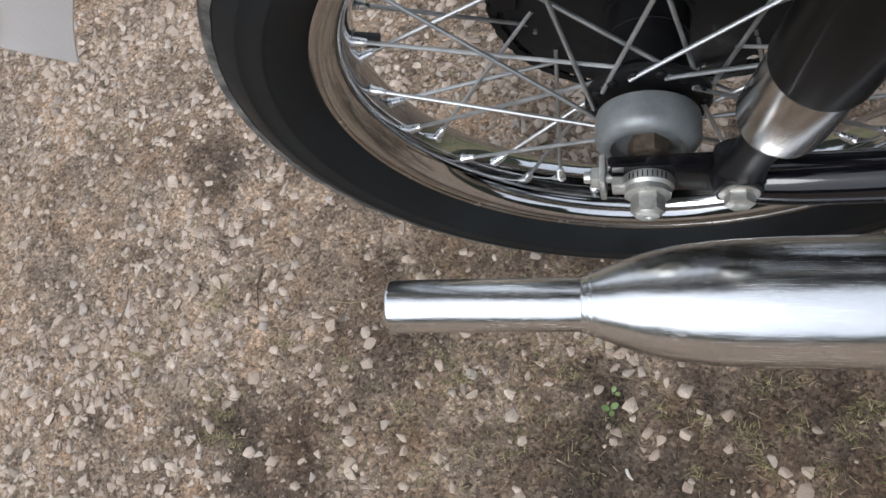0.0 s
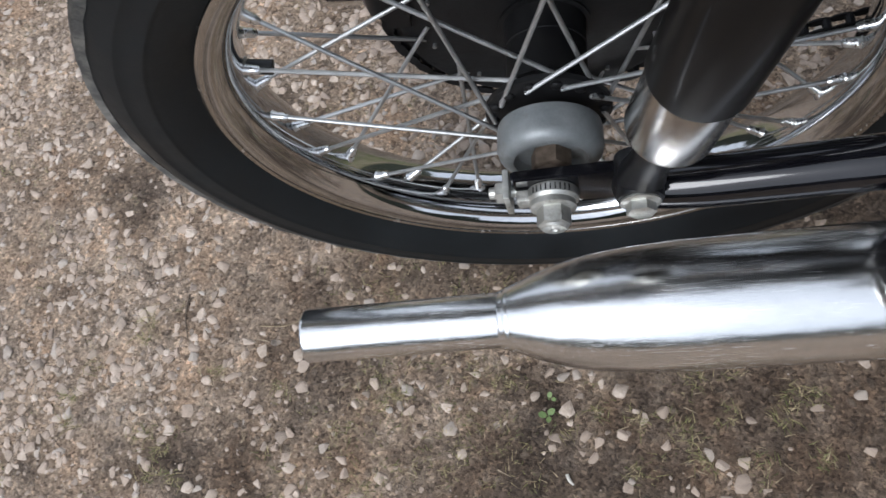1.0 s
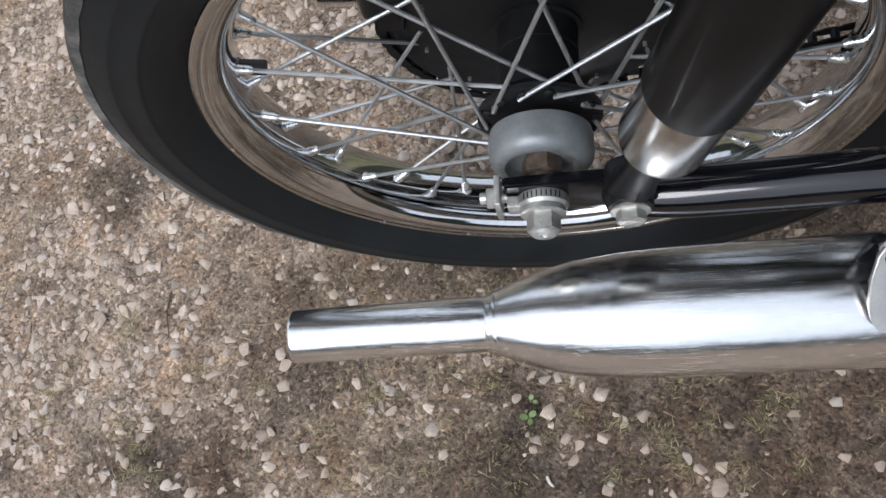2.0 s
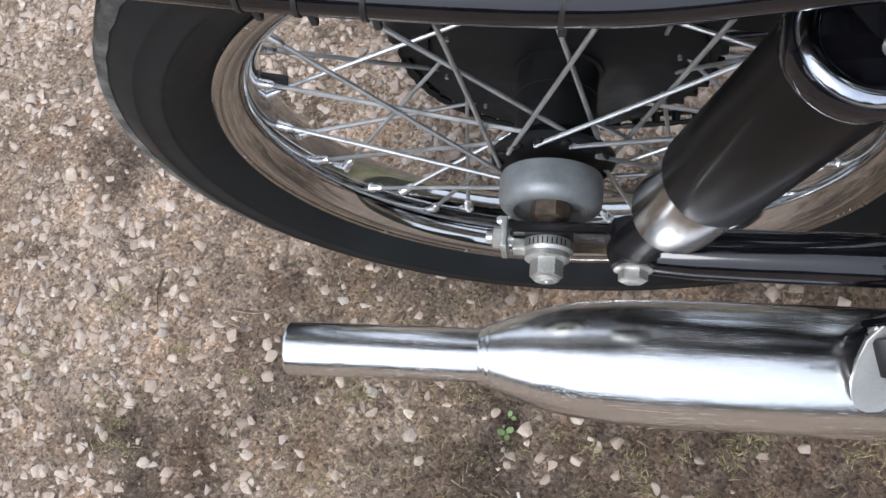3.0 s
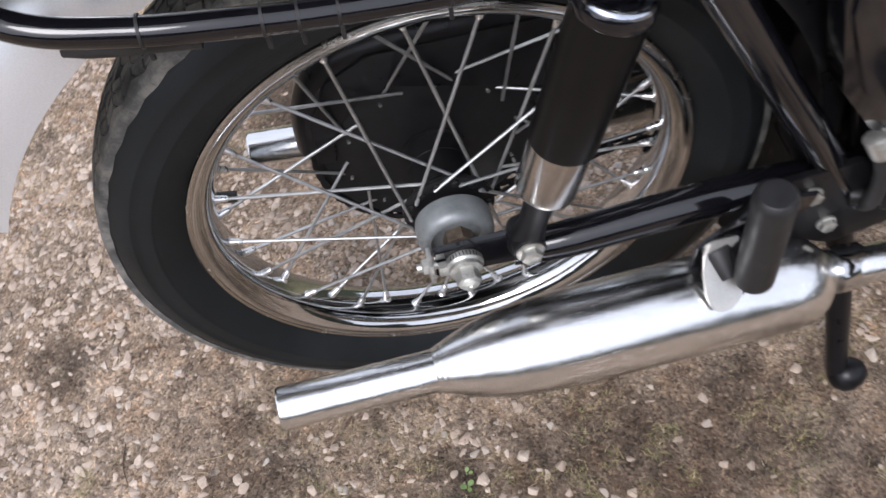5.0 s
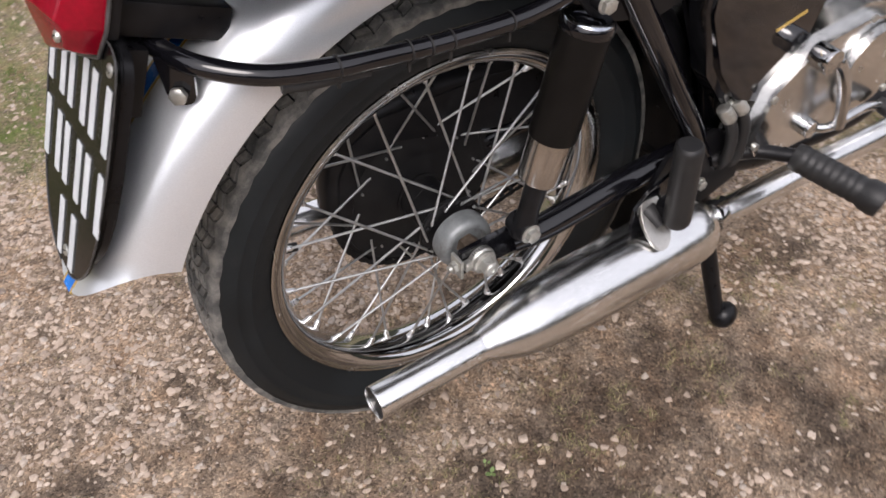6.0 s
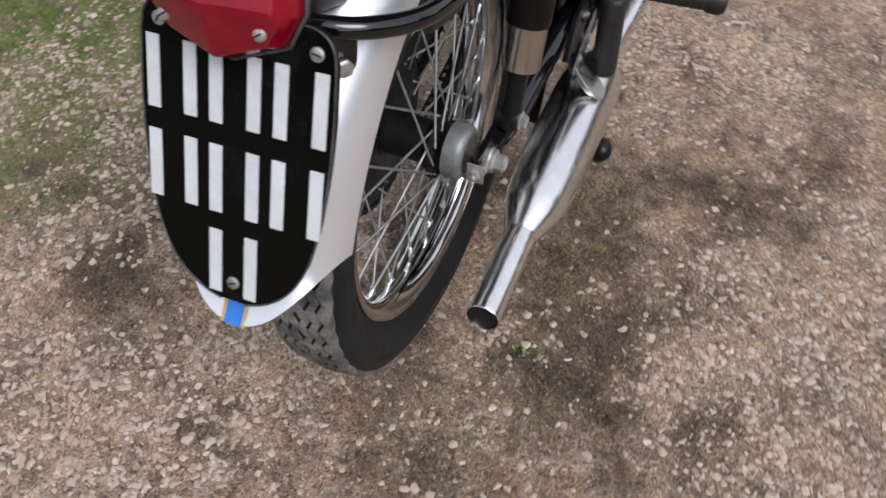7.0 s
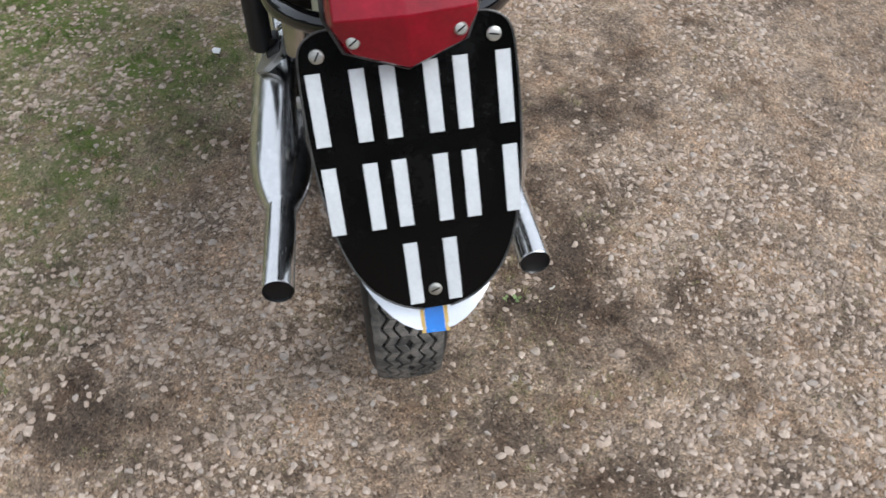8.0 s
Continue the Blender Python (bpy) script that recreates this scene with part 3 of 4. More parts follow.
# grey cap, spindle, nuts and chain adjuster on the right of the hub
cap = part("hub_cap", moved(lathe([(0.036, 0.030), (0.036, 0.0355), (0.040, 0.0365), (0.053, 0.0365), (0.058, 0.0350), (0.0612, 0.0320), (0.0625, 0.0285), (0.0620, 0.0255), (0.0575, 0.0240), (0.056, 0.0225), (0.0555, 0.0)], 64),
                            Matrix.Translation((0, 0, AX)) @ TURN_Y), CAP, bike, "grey cast hub end cap")
for k in range(11):
    a = radians(-62 + k * 11)
    part("raised_mark", block((0.0030, 0.0011, 0.0006), Matrix.Translation((0, 0, AX)) @ TURN_Y @ Matrix.Translation((0.0302 * math.sin(a), -0.0302 * math.cos(a), 0.0622)) @ Matrix.Rotation(a, 4, "Z"), 0), CAP, cap)
part("spindle_nut", merge(hexnut((0, -0.054, AX), (0, -1, 0), 0.0142, 0.015, 12), rod((0, -0.05, AX), (0, -0.078, AX), 0.0105)), RUST, bike, "rusty brown spindle nut")
part("axle_collar", merge(moved(lathe([(0, 0.012), (0, 0.0168), (0.0015, 0.0176), (0.007, 0.0176), (0.009, 0.016), (0.009, 0.010)], 40), along((0, -0.0838, AX), (0, -1, 0))),
                          moved(lathe([(0, 0.014), (0.0, 0.0155), (0.004, 0.0155), (0.005, 0.014), (0.005, 0.01)], 32), along((0, -0.0928, AX), (0, -1, 0))),
                          block((0.012, 0.008, 0.014), Matrix.Translation((-0.018, -0.0885, AX)), 0.0015)), ZINC, bike, "zinc-plated axle collar")
for k in range(9):
    a = radians(48 + 10.5 * k)
    part("collar_mark", block((0.0008, 0.0045, 0.0006), Matrix.Translation((0.0176 * math.cos(a), -0.0878, AX + 0.0176 * math.sin(a))) @ Matrix.Rotation(math.pi / 2 - a, 4, "Y"), 0), GRIMY, bike)
part("axle_nut", merge(hexnut((0, -0.0973, AX), (0, -1, 0), 0.0114, 0.0130, 0), moved(lathe([(0, 0.0095), (0.0016, 0.0078), (0.0020, 0.003), (0.0008, 0.002)], 24), along((0, -0.1103, AX), (0, -1, 0)))), ZINC, bike, "plated hexagon axle nut")
part("chain_adjuster", merge(block((0.0045, 0.022, 0.028), Matrix.Translation((-0.030, -0.082, AX)), 0.0015), hexnut((-0.032, -0.082, AX), (-1, 0, 0), 0.0078, 0.0065), rod((-0.043, -0.082, AX), (-0.01, -0.082, AX), 0.0042)), ZINC, bike, "plated chain adjuster plate and bolt")


def mirrored(name, geo, material, label="", parents=None):
    """The same part on both sides; the given geometry is the right one."""
    r = part(name, geo, material, parents[0] if parents else bike, label)
    l = part(name, both_sides(geo), material, parents[1] if parents else bike, label)
    return r, l


# swinging arm
mirrored("swinging_arm", merge(
    sheet([(-0.026, -0.019), (0.045, -0.021), (0.075, -0.022), (0.075, 0.020), (0.045, 0.021), (-0.026, 0.019)], 0.008, Matrix.Translation((0, -0.0755, AX)) @ TURN_Y, 0.0015),
    tube([(0.045, -0.085, AX - 0.001), (0.10, -0.088, AX + 0.003), (0.26, -0.093, 0.352), (0.42, -0.096, 0.345)], [0.014, 0.0175, 0.0175, 0.0185], 24),
    rod((0.42, -0.125, 0.345), (0.42, 0.0, 0.345), 0.024)), ENAMEL, "glossy black tubular swinging arm")

# ---- rear shock absorbers
S0, S1 = Vector((0.0562, -0.0940, 0.357)), Vector((0.126, -0.100, 0.652))
SD = (S1 - S0).normalized()
SL = (S1 - S0).length


def shock_part(profile, n=48):
    return moved(lathe(profile, n), along(S0, SD))


pair = mirrored("shock_absorber", merge(shock_part([(-0.013, 0.006), (-0.011, 0.0150), (0.010, 0.0150), (0.022, 0.0125), (0.06, 0.0135), (0.075, 0.0180), (0.2, 0.017)]),
                rod(S0 + Vector((0, 0.018, 0)), S0 - Vector((0, 0.014, 0)), 0.0150, 24)), FRAME_BLACK, "rear shock absorber with black shroud")
mirrored("chrome_sleeve", shock_part([(0.073, 0.017), (0.0710, 0.0226), (0.0720, 0.0246), (0.0755, 0.0256), (0.140, 0.0256), (0.140, 0.018)], 64), SATIN, "satin metal lower spring sleeve", pair)
mirrored("shroud", shock_part([(0.130, 0.020), (0.129, 0.0270), (0.131, 0.0276), (0.2560, 0.0276), (0.2568, 0.0262), (0.2540, 0.0230), (0.2530, 0.009)], 64), SHROUD, "satin black spring shroud", pair)
mirrored("lip_ring", shock_part([(0.2545, 0.0268), (0.2552, 0.0284), (0.2575, 0.0293), (0.2610, 0.0296), (0.2645, 0.0292), (0.2668, 0.0280), (0.2665, 0.0262), (0.2620, 0.0255)], 64), ENAMEL, "glossy black rolled lip", pair)
ring_prof = [(0.2650 + 0.0052 * math.sin(a), 0.0226 + 0.0050 * math.cos(a)) for a in np.linspace(0, 2 * math.pi, 14, endpoint=False)]
mirrored("top_ring", moved(lathe(ring_prof, 60, True, start=-62.0, sweep=357.0), along(S0, SD)), LIP, "split steel ring at the shroud's top", pair)
mirrored("lower_bolt", merge(moved(lathe([(0, 0.006), (0, 0.0125), (0.002, 0.0128), (0.003, 0.011), (0.003, 0.006)], 28), along(S0 - Vector((0, 0.0135, 0)), (0, -1, 0))), hexnut(S0 - Vector((0, 0.0165, 0)), (0, -1, 0), 0.0095, 0.007, 10)), ZINC, "plated lower shock bolt", pair)
SB = Vector((0.1265, -0.1025, 0.6360))
mirrored("upper_bolt", merge(rod(SB + Vector((0, 0.03, 0)), SB - Vector((0, 0.006, 0)), 0.006), moved(lathe([(0, 0.006), (0, 0.0106), (0.0010, 0.0108), (0.0022, 0.0092), (0.0022, 0.006)], 28), along(SB - Vector((0, 0.0095, 0)), (0, -1, 0))),
         hexnut(SB - Vector((0, 0.0115, 0)), (0, -1, 0), 0.0090, 0.0065, 20)), ZINC, "plated upper shock nut", pair)
mirrored("upper_eye", rod(SB + Vector((0, 0.018, 0)), SB - Vector((0, 0.0092, 0)), 0.0105, 24), FRAME_BLACK, "", pair)

# ---- silencers: tail pipe, body, joint ring and pipe forward
M0, M1, M2 = Vector((-0.192, -0.1585, 0.2715)), Vector((-0.044, -0.1530, 0.2650)), Vector((0.338, -0.1430, 0.258))


def axis_lathe(profile, p, q, n=64):
    return moved(lathe(profile, n), along(p, q - p))


body_len = (M2 - M1).length
body_prof = [(-0.001, 0.0203), (0.004, 0.0235), (0.010, 0.0256), (0.022, 0.0305), (0.040, 0.0366), (0.062, 0.0413), (0.090, 0.0444), (0.125, 0.0460), (0.20, 0.0465),
             (0.28, 0.0465), (0.330, 0.0460), (0.350, 0.0436), (0.364, 0.037), (0.372, 0.029), (0.379, 0.0220), (0.385, 0.0200)]
silencer = mirrored("silencer", axis_lathe(body_prof, M1, M2, 96), STEEL, "polished stainless steel silencer body")
tail_len = (M1 - M0).length
mirrored("tail_pipe", axis_lathe([(tail_len + 0.002, 0.0202), (0.002, 0.0202), (0.0, 0.0197), (-0.0005, 0.0191), (0.0015, 0.0187), (0.12, 0.0182), (0.13, 0.001)], M0, M1, 64), STEEL, "polished steel tail pipe", silencer)
mirrored("weld_ring", axis_lathe([(-0.0040, 0.0200), (-0.0028, 0.0210), (-0.0010, 0.0215), (0.0008, 0.0223), (0.0026, 0.0236), (0.0042, 0.0236)], M1, M2, 64), STEEL, "weld bead at the joint", silencer)
mirrored("bore_lining", axis_lathe([(0.0030, 0.0183), (0.05, 0.0180), (0.115, 0.0177), (0.119, 0.002)], M0, M1, 48), GRIMY, "sooty black pipe bore", silencer)
mirrored("exhaust_pipe", tube([(0.330, -0.1432, 0.258), (0.40, -0.147, 0.262), (0.50, -0.153, 0.270), (0.62, -0.156, 0.268), (0.705, -0.157, 0.268), (0.755, -0.155, 0.305), (0.79, -0.148, 0.39), (0.80, -0.135, 0.50)], 0.0185, 32), STEEL, "polished exhaust pipe", silencer)
mirrored("pipe_clamp", axis_lathe([(0.386, 0.0190), (0.386, 0.0228), (0.400, 0.0228), (0.402, 0.0215), (0.414, 0.0215), (0.416, 0.0188)], M1, M2, 48), CHROME, "chromed pipe clamp", silencer)
# strap round the silencer, rubber bung and the pillion footrest above it
LUG = radians(48)                       # the lug lies on the upper outer side of the silencer
LUG_N = Vector((0, -math.cos(LUG), math.sin(LUG)))
LUG_AT = M1.lerp(M2, 0.665) + LUG_N * 0.0490
LUG_M = Matrix(((1, 0, 0, 0), (0, math.sin(LUG), LUG_N.y, LUG_AT.y), (0, math.cos(LUG), LUG_N.z, LUG_AT.z), (0, 0, 0, 1)))
lug = [(0.2365, 0.034), (0.2365, 0.072), (0.222, 0.073), (0.210, 0.067), (0.2025, 0.055), (0.199, 0.038), (0.1985, 0.022), (0.2005, 0.012), (0.2045, 0.005), (0.211, 0.002), (0.219, 0.003), (0.227, 0.009), (0.2335, 0.020)]
mirrored("hanger_lug", merge(sheet(lug[::-1], 0.0055, LUG_M, 0.0012), sheet([(x + (0.003 if x < 0.21 else -0.003), 0.006 + y * 0.9) for x, y in lug][::-1], 0.008, LUG_M @ Matrix.Translation((0, 0, -0.0055)), 0)), BRACKET, "bright alloy hanger lug on the silencer", silencer)


mirrored("silencer_bracket", merge(sheet([(-0.014, 0.0), (0.014, 0.0), (0.030, 0.040), (0.085, 0.070), (0.088, 0.086), (0.072, 0.088), (0.006, 0.060), (-0.012, 0.040)], 0.005,
         Matrix.Translation((0.212, -0.128, 0.296)) @ TURN_Y, 0.001)), ENAMEL, "glossy black silencer hanger bracket", silencer)
mirrored("rubber_bung", moved(lathe([(0, 0.006), (0, 0.0125), (0.003, 0.0135), (0.022, 0.0105), (0.028, 0.0095), (0.028, 0.004)], 32), along((0.216, -0.134, 0.334), (0.25, -0.80, -0.55))), RUBBER, "tapered black rubber bung", silencer)
P0, P1 = Vector((0.238, -0.168, 0.338)), Vector((0.232, -0.167, 0.452))
footrest = mirrored("pillion_footrest", moved(lathe([(-0.014, 0.008), (-0.013, 0.0145), (-0.008, 0.0172), (0.0, 0.0175), (0.09, 0.0172), (0.104, 0.0178), (0.110, 0.0170), (0.113, 0.0140), (0.1135, 0.004)], 32), along(P0, P1 - P0)), RUBBER, "black rubber pillion footrest, folded up")
mirrored("footrest_hinge", merge(rod((0.236, -0.122, 0.334), (0.236, -0.166, 0.334), 0.0085), block((0.026, 0.018, 0.024), Matrix.Translation((0.238, -0.150, 0.334)), 0.004)), FRAME_BLACK, "", footrest)

# ---- frame
mirrored("frame_tube", tube([(0.13, -0.100, 0.695), (0.17, -0.10, 0.632), (0.345, -0.10, 0.345), (0.362, -0.10, 0.315)], 0.0155, 20, 6), ENAMEL, "black frame tube")
mirrored("seat_tube", tube([(0.27, -0.070, 0.74), (0.30, -0.075, 0.62), (0.385, -0.08, 0.33)], 0.014, 20, 6), ENAMEL, "black inner frame tube")
gusset = [(0.095, 0.650), (0.120, 0.618), (0.150, 0.602), (0.215, 0.585), (0.27, 0.60), (0.27, 0.76), (0.085, 0.76)]
for y in (-0.094, 0.100):
    part("frame_gusset", sheet(gusset, 0.006, Matrix.Translation((0, y, 0)) @ TURN_Y), FRAME_BLACK, bike, "black frame gusset at the shock mounts")
part("slot_bolt", block((0.016, 0.004, 0.006), Matrix.Translation((0.152, -0.0995, 0.632)), 0.002), ZINC, bike)
for y in (-0.108, 0.115):
    part("footrest_plate", sheet([(0.235, 0.325), (0.35, 0.262), (0.41, 0.28), (0.41, 0.35), (0.345, 0.388), (0.265, 0.38)], 0.007, Matrix.Translation((0, y, 0)) @ TURN_Y), FRAME_BLACK, bike, "black footrest mounting plate")
for x, z in ((0.308, 0.356), (0.335, 0.304)):
    part("plate_bolt", merge(moved(lathe([(0, 0.004), (0, 0.0095), (0.0025, 0.0095), (0.0025, 0.004)], 24), along((x, -0.1155, z), (0, -1, 0))), hexnut((x, -0.118, z), (0, -1, 0), 0.008, 0.006, 14)), ZINC, bike, "plated hexagon bolt")
loop = [(0.25, -0.103, 0.676), (0.12, -0.103, 0.662), (0.03, -0.1100, 0.6552), (-0.055, -0.1108, 0.6595), (-0.12, -0.110, 0.6665), (-0.17, -0.107, 0.672), (-0.225, -0.098, 0.681), (-0.268, -0.070, 0.691), (-0.288, -0.030, 0.696)]
loop += [(-0.292, 0.0, 0.698)] + [(x, -y, z) for x, y, z in reversed(loop)]
part("rear_loop", tube(loop, 0.0092, 20, 8), ENAMEL, bike, "glossy black rear frame loop")
part("wiring_sleeve", tube([(-0.135, -0.106, 0.657), (-0.190, -0.102, 0.662), (-0.212, -0.098, 0.665)], 0.0062, 14), RUBBER, bike, "black wiring sleeve under the loop")
part("wiring_sleeve", tube([(0.18, -0.094, 0.668), (0.05, -0.104, 0.6458), (-0.055, -0.1065, 0.6495), (-0.140, -0.105, 0.658)], 0.0038, 12), RUBBER, bike, "black wiring sleeve under the loop")
for x, z, y in ((-0.165, 0.6716, -0.1074), (-0.098, 0.6640, -0.1104), (-0.078, 0.6617, -0.1107), (-0.055, 0.6595, -0.1108), (0.010, 0.6559, -0.1103)):
    part("cable_tie", merge(moved(lathe([(-0.0009, 0.0092), (-0.0009, 0.0100), (0.0009, 0.0100), (0.0009, 0.0092)], 20, True), along((x, y, z), (1, 0, -0.08))), block((0.003, 0.003, 0.012), Matrix.Translation((x, y, z - 0.0155)), 0.0008)), RUBBER, bike, "thin black cable tie")


# ---- rear mudguard: deep valanced section swept round the wheel
def guard_sweep(a0, a1, r_edge, r_crown, half, n=48, thick=0.0022, slant=0.0, flare=0.0, lean=0.0):
    """Angles in degrees measured from straight back, rising over the top; slant brings the side edges up at the lower end."""
    vs, fs, m = [], [], 24
    for i in range(n + 1):
        for layer in (0, 1):
            for k in range(m + 1):
                u = math.pi * k / m
                wgt = abs(math.cos(u))
                lift = slant * max(0.0, 1 - i / 10.0) * wgt ** 1.5
                a = radians(a0 + (a1 - a0) * i / n + lift)
                c, sgn = math.cos(u), math.sin(u)
                y = -(half - layer * thick) * math.copysign(abs(c) ** 0.72, c)
                r = r_edge + (r_crown - r_edge - layer * thick) * sgn ** 0.80
                r += flare * max(0.0, 1 - i / 5.0) ** 2 * sgn ** 1.5
                z = AX + r * math.sin(a)
                vs.append((-r * math.cos(a), y + lean * (z - 0.70), z))
    row = 2 * (m + 1)
    for i in range(n):
        for k in range(m):
            a, b = i * row + k, (i + 1) * row + k
            fs.append((a, a + 1, b + 1, b))
            a, b = a + m + 1, b + m + 1
            fs.append((a, b, b + 1, a + 1))
        for k, flip in ((0, False), (m, True)):
            q = (i * row + k, (i + 1) * row + k, (i + 1) * row + k + m + 1, i * row + k + m + 1)
            fs.append(q[::-1] if flip else q)
    for i, flip in ((0, True), (n, False)):
        for k in range(m):
            q = (i * row + k, i * row + k + 1, i * row + k + m + 2, i * row + k + m + 1)
            fs.append(q[::-1] if flip else q)
    return vs, fs


mudguard = part("rear_mudguard", guard_sweep(18.2, 104, 0.370, 0.433, 0.072, 64, slant=8.5, flare=0.013, lean=0.03), SILVER, bike, "silver painted rear mudguard with a blue stripe")
part("inner_mudguard", guard_sweep(105, 212, 0.333, 0.372, 0.070, 48), FRAME_BLACK, bike, "black front section of the rear mudguard")


def stripe(y0, y1, lift):
    """A painted band along the crown, following the flared and leaning end of the mudguard."""
    vs, fs = [], []
    for i in range(129):
        a = radians(18.15 + 80 * i / 128)
        r = 0.433 + lift + 0.013 * max(0.0, 1 - (80 * i / 128) * 64 / 85.8 / 5.0) ** 2
        z = AX + r * math.sin(a)
        vs += [(-r * math.cos(a), y + 0.03 * (z - 0.70), z) for y in (y0, y1)]
    r, a = 0.4425, radians(18.05)
    vs += [(-r * math.cos(a), y - 0.0072, AX + r * math.sin(a) - 0.0006) for y in (y0, y1)]
    fs = [(2 * i, 2 * i + 2, 2 * i + 3, 2 * i + 1) for i in range(128)] + [(0, 1, 259, 258)]
    return vs, fs


part("blue_stripe", stripe(-0.0085, 0.0085, 0.0010), BLUE, mudguard, "blue centre stripe")
for s in (-1, 1):
    part("gold_pinline", stripe(s * 0.0105 - 0.0016, s * 0.0105 + 0.0016, 0.0008), GOLD, mudguard, "thin gold pinline")
# stay tab with its bolt
for s in (-1, 1):
    tab = [(0.0125 * math.cos(a), -0.010 + 0.0125 * math.sin(a)) for a in np.linspace(math.pi, 2 * math.pi, 12)] + [(0.016, 0.022), (-0.016, 0.022)]
    part("stay_tab", sheet(tab, 0.004, Matrix.Translation((-0.2805, s * 0.0545, 0.673)) @ Matrix.Rotation(radians(38 * s), 4, "Z") @ TURN_Y, 0.001), ENAMEL, bike, "black stay tab")
    part("stay_bolt", hexnut((-0.285, s * 0.059, 0.663), (-0.62, s * 0.75, 0.2), 0.0078, 0.006, 8), ZINC, bike, "plated stay bolt")

# ---- number plate and tail lamp; local x across to the left, y down the plate, z out to the rear
PT, PB = Vector((-0.330, 0.0, 0.705)), Vector((-0.408, -0.0085, 0.513))
down = (PB - PT).normalized()
across = (Vector((0, 1, 0)) - down * down.y).normalized()
out = across.cross(down).normalized()
PM = Matrix(((across.x, down.x, out.x, PT.x), (across.y, down.y, out.y, PT.y), (across.z, down.z, out.z, PT.z), (0, 0, 0, 1)))
half_w = [(-0.0185, 0.058), (-0.0175, 0.066), (-0.0135, 0.0745), (-0.006, 0.0805), (0.01, 0.0835), (0.06, 0.0845), (0.10, 0.0825), (0.14, 0.0775), (0.17, 0.0705), (0.195, 0.059), (0.212, 0.044), (0.222, 0.028), (0.227, 0.012)]
outline = [(-w, v) for v, w in half_w] + [(w, v) for v, w in half_w[::-1]]
plate = part("number_plate", sheet(outline[::-1], 0.003, PM, 0.001), PLATE, bike, "black enamel number plate with plain silver bars")
rows_of = ((0.0125, (-0.056, 0.0, 0.056)), (0.0885, (-0.056, 0.0, 0.056)), (0.1625, (0.0,)))
for v0, centres in rows_of:
    for c in centres:
        for dx in (-0.0165, 0.0165):
            part("character_bar", sheet([(x, y) for x, y in ((c + dx - 0.0058, v0), (c + dx + 0.0058, v0), (c + dx + 0.0058, v0 + 0.058), (c + dx - 0.0058, v0 + 0.058))], 0.0012, PM @ Matrix.Translation((0, 0, 0.0032)), 0.0003), DIGIT, plate, "plain silver bar")
for x, y in ((-0.067, 0.0), (0.067, 0.0), (0.0, 0.209)):
    part("plate_screw", merge(moved(lathe([(0, 0.0058), (0.0009, 0.0056), (0.0015, 0.0046), (0.0018, 0.002)], 24), PM @ Matrix.Translation((x, y, 0.003)))), ZINC, plate, "domed plate screw")
    part("screw_slot", block((0.0078, 0.0012, 0.0008), PM @ Matrix.Translation((x, y, 0.0048)) @ Matrix.Rotation(0.4 + x * 9, 4, "Z"), 0), GRIMY, plate)
part("plate_bracket", block((0.10, 0.06, 0.03), PM @ Matrix.Translation((0, 0.02, -0.018)), 0.004), FRAME_BLACK, bike, "black plate bracket")
part("lamp_bracket", block((0.08, 0.03, 0.10), PM @ Matrix.Translation((0, -0.03, -0.052)), 0.004), FRAME_BLACK, bike, "black lamp bracket")
# black sheet added behind the plate to draw the dark band along its edge
part("plate_back_sheet", sheet([(x * 0.94, 0.01 + (y - 0.01) * 0.93) for x, y in outline][::-1], 0.010, PM @ Matrix.Translation((0, 0, -0.0125)), 0.002), FRAME_BLACK, plate, "black sheet added behind the number plate")
part("plate_spacer", rod(PM @ Vector((0, 0.209, 0.0)), PM @ Vector((0, 0.209, -0.014)), 0.006), FRAME_BLACK, bike)
part("plate_rim", tube([PM @ Vector((x, y, 0.0032)) for x, y in [(w - 0.0008, v) for v, w in half_w[::-1]] + [(0.03, -0.0185), (-0.03, -0.0185)] + [(-w + 0.0008, v) for v, w in half_w]], 0.0009, 6, 2), PLATE_RIM, plate, "thin grey rolled plate edge")


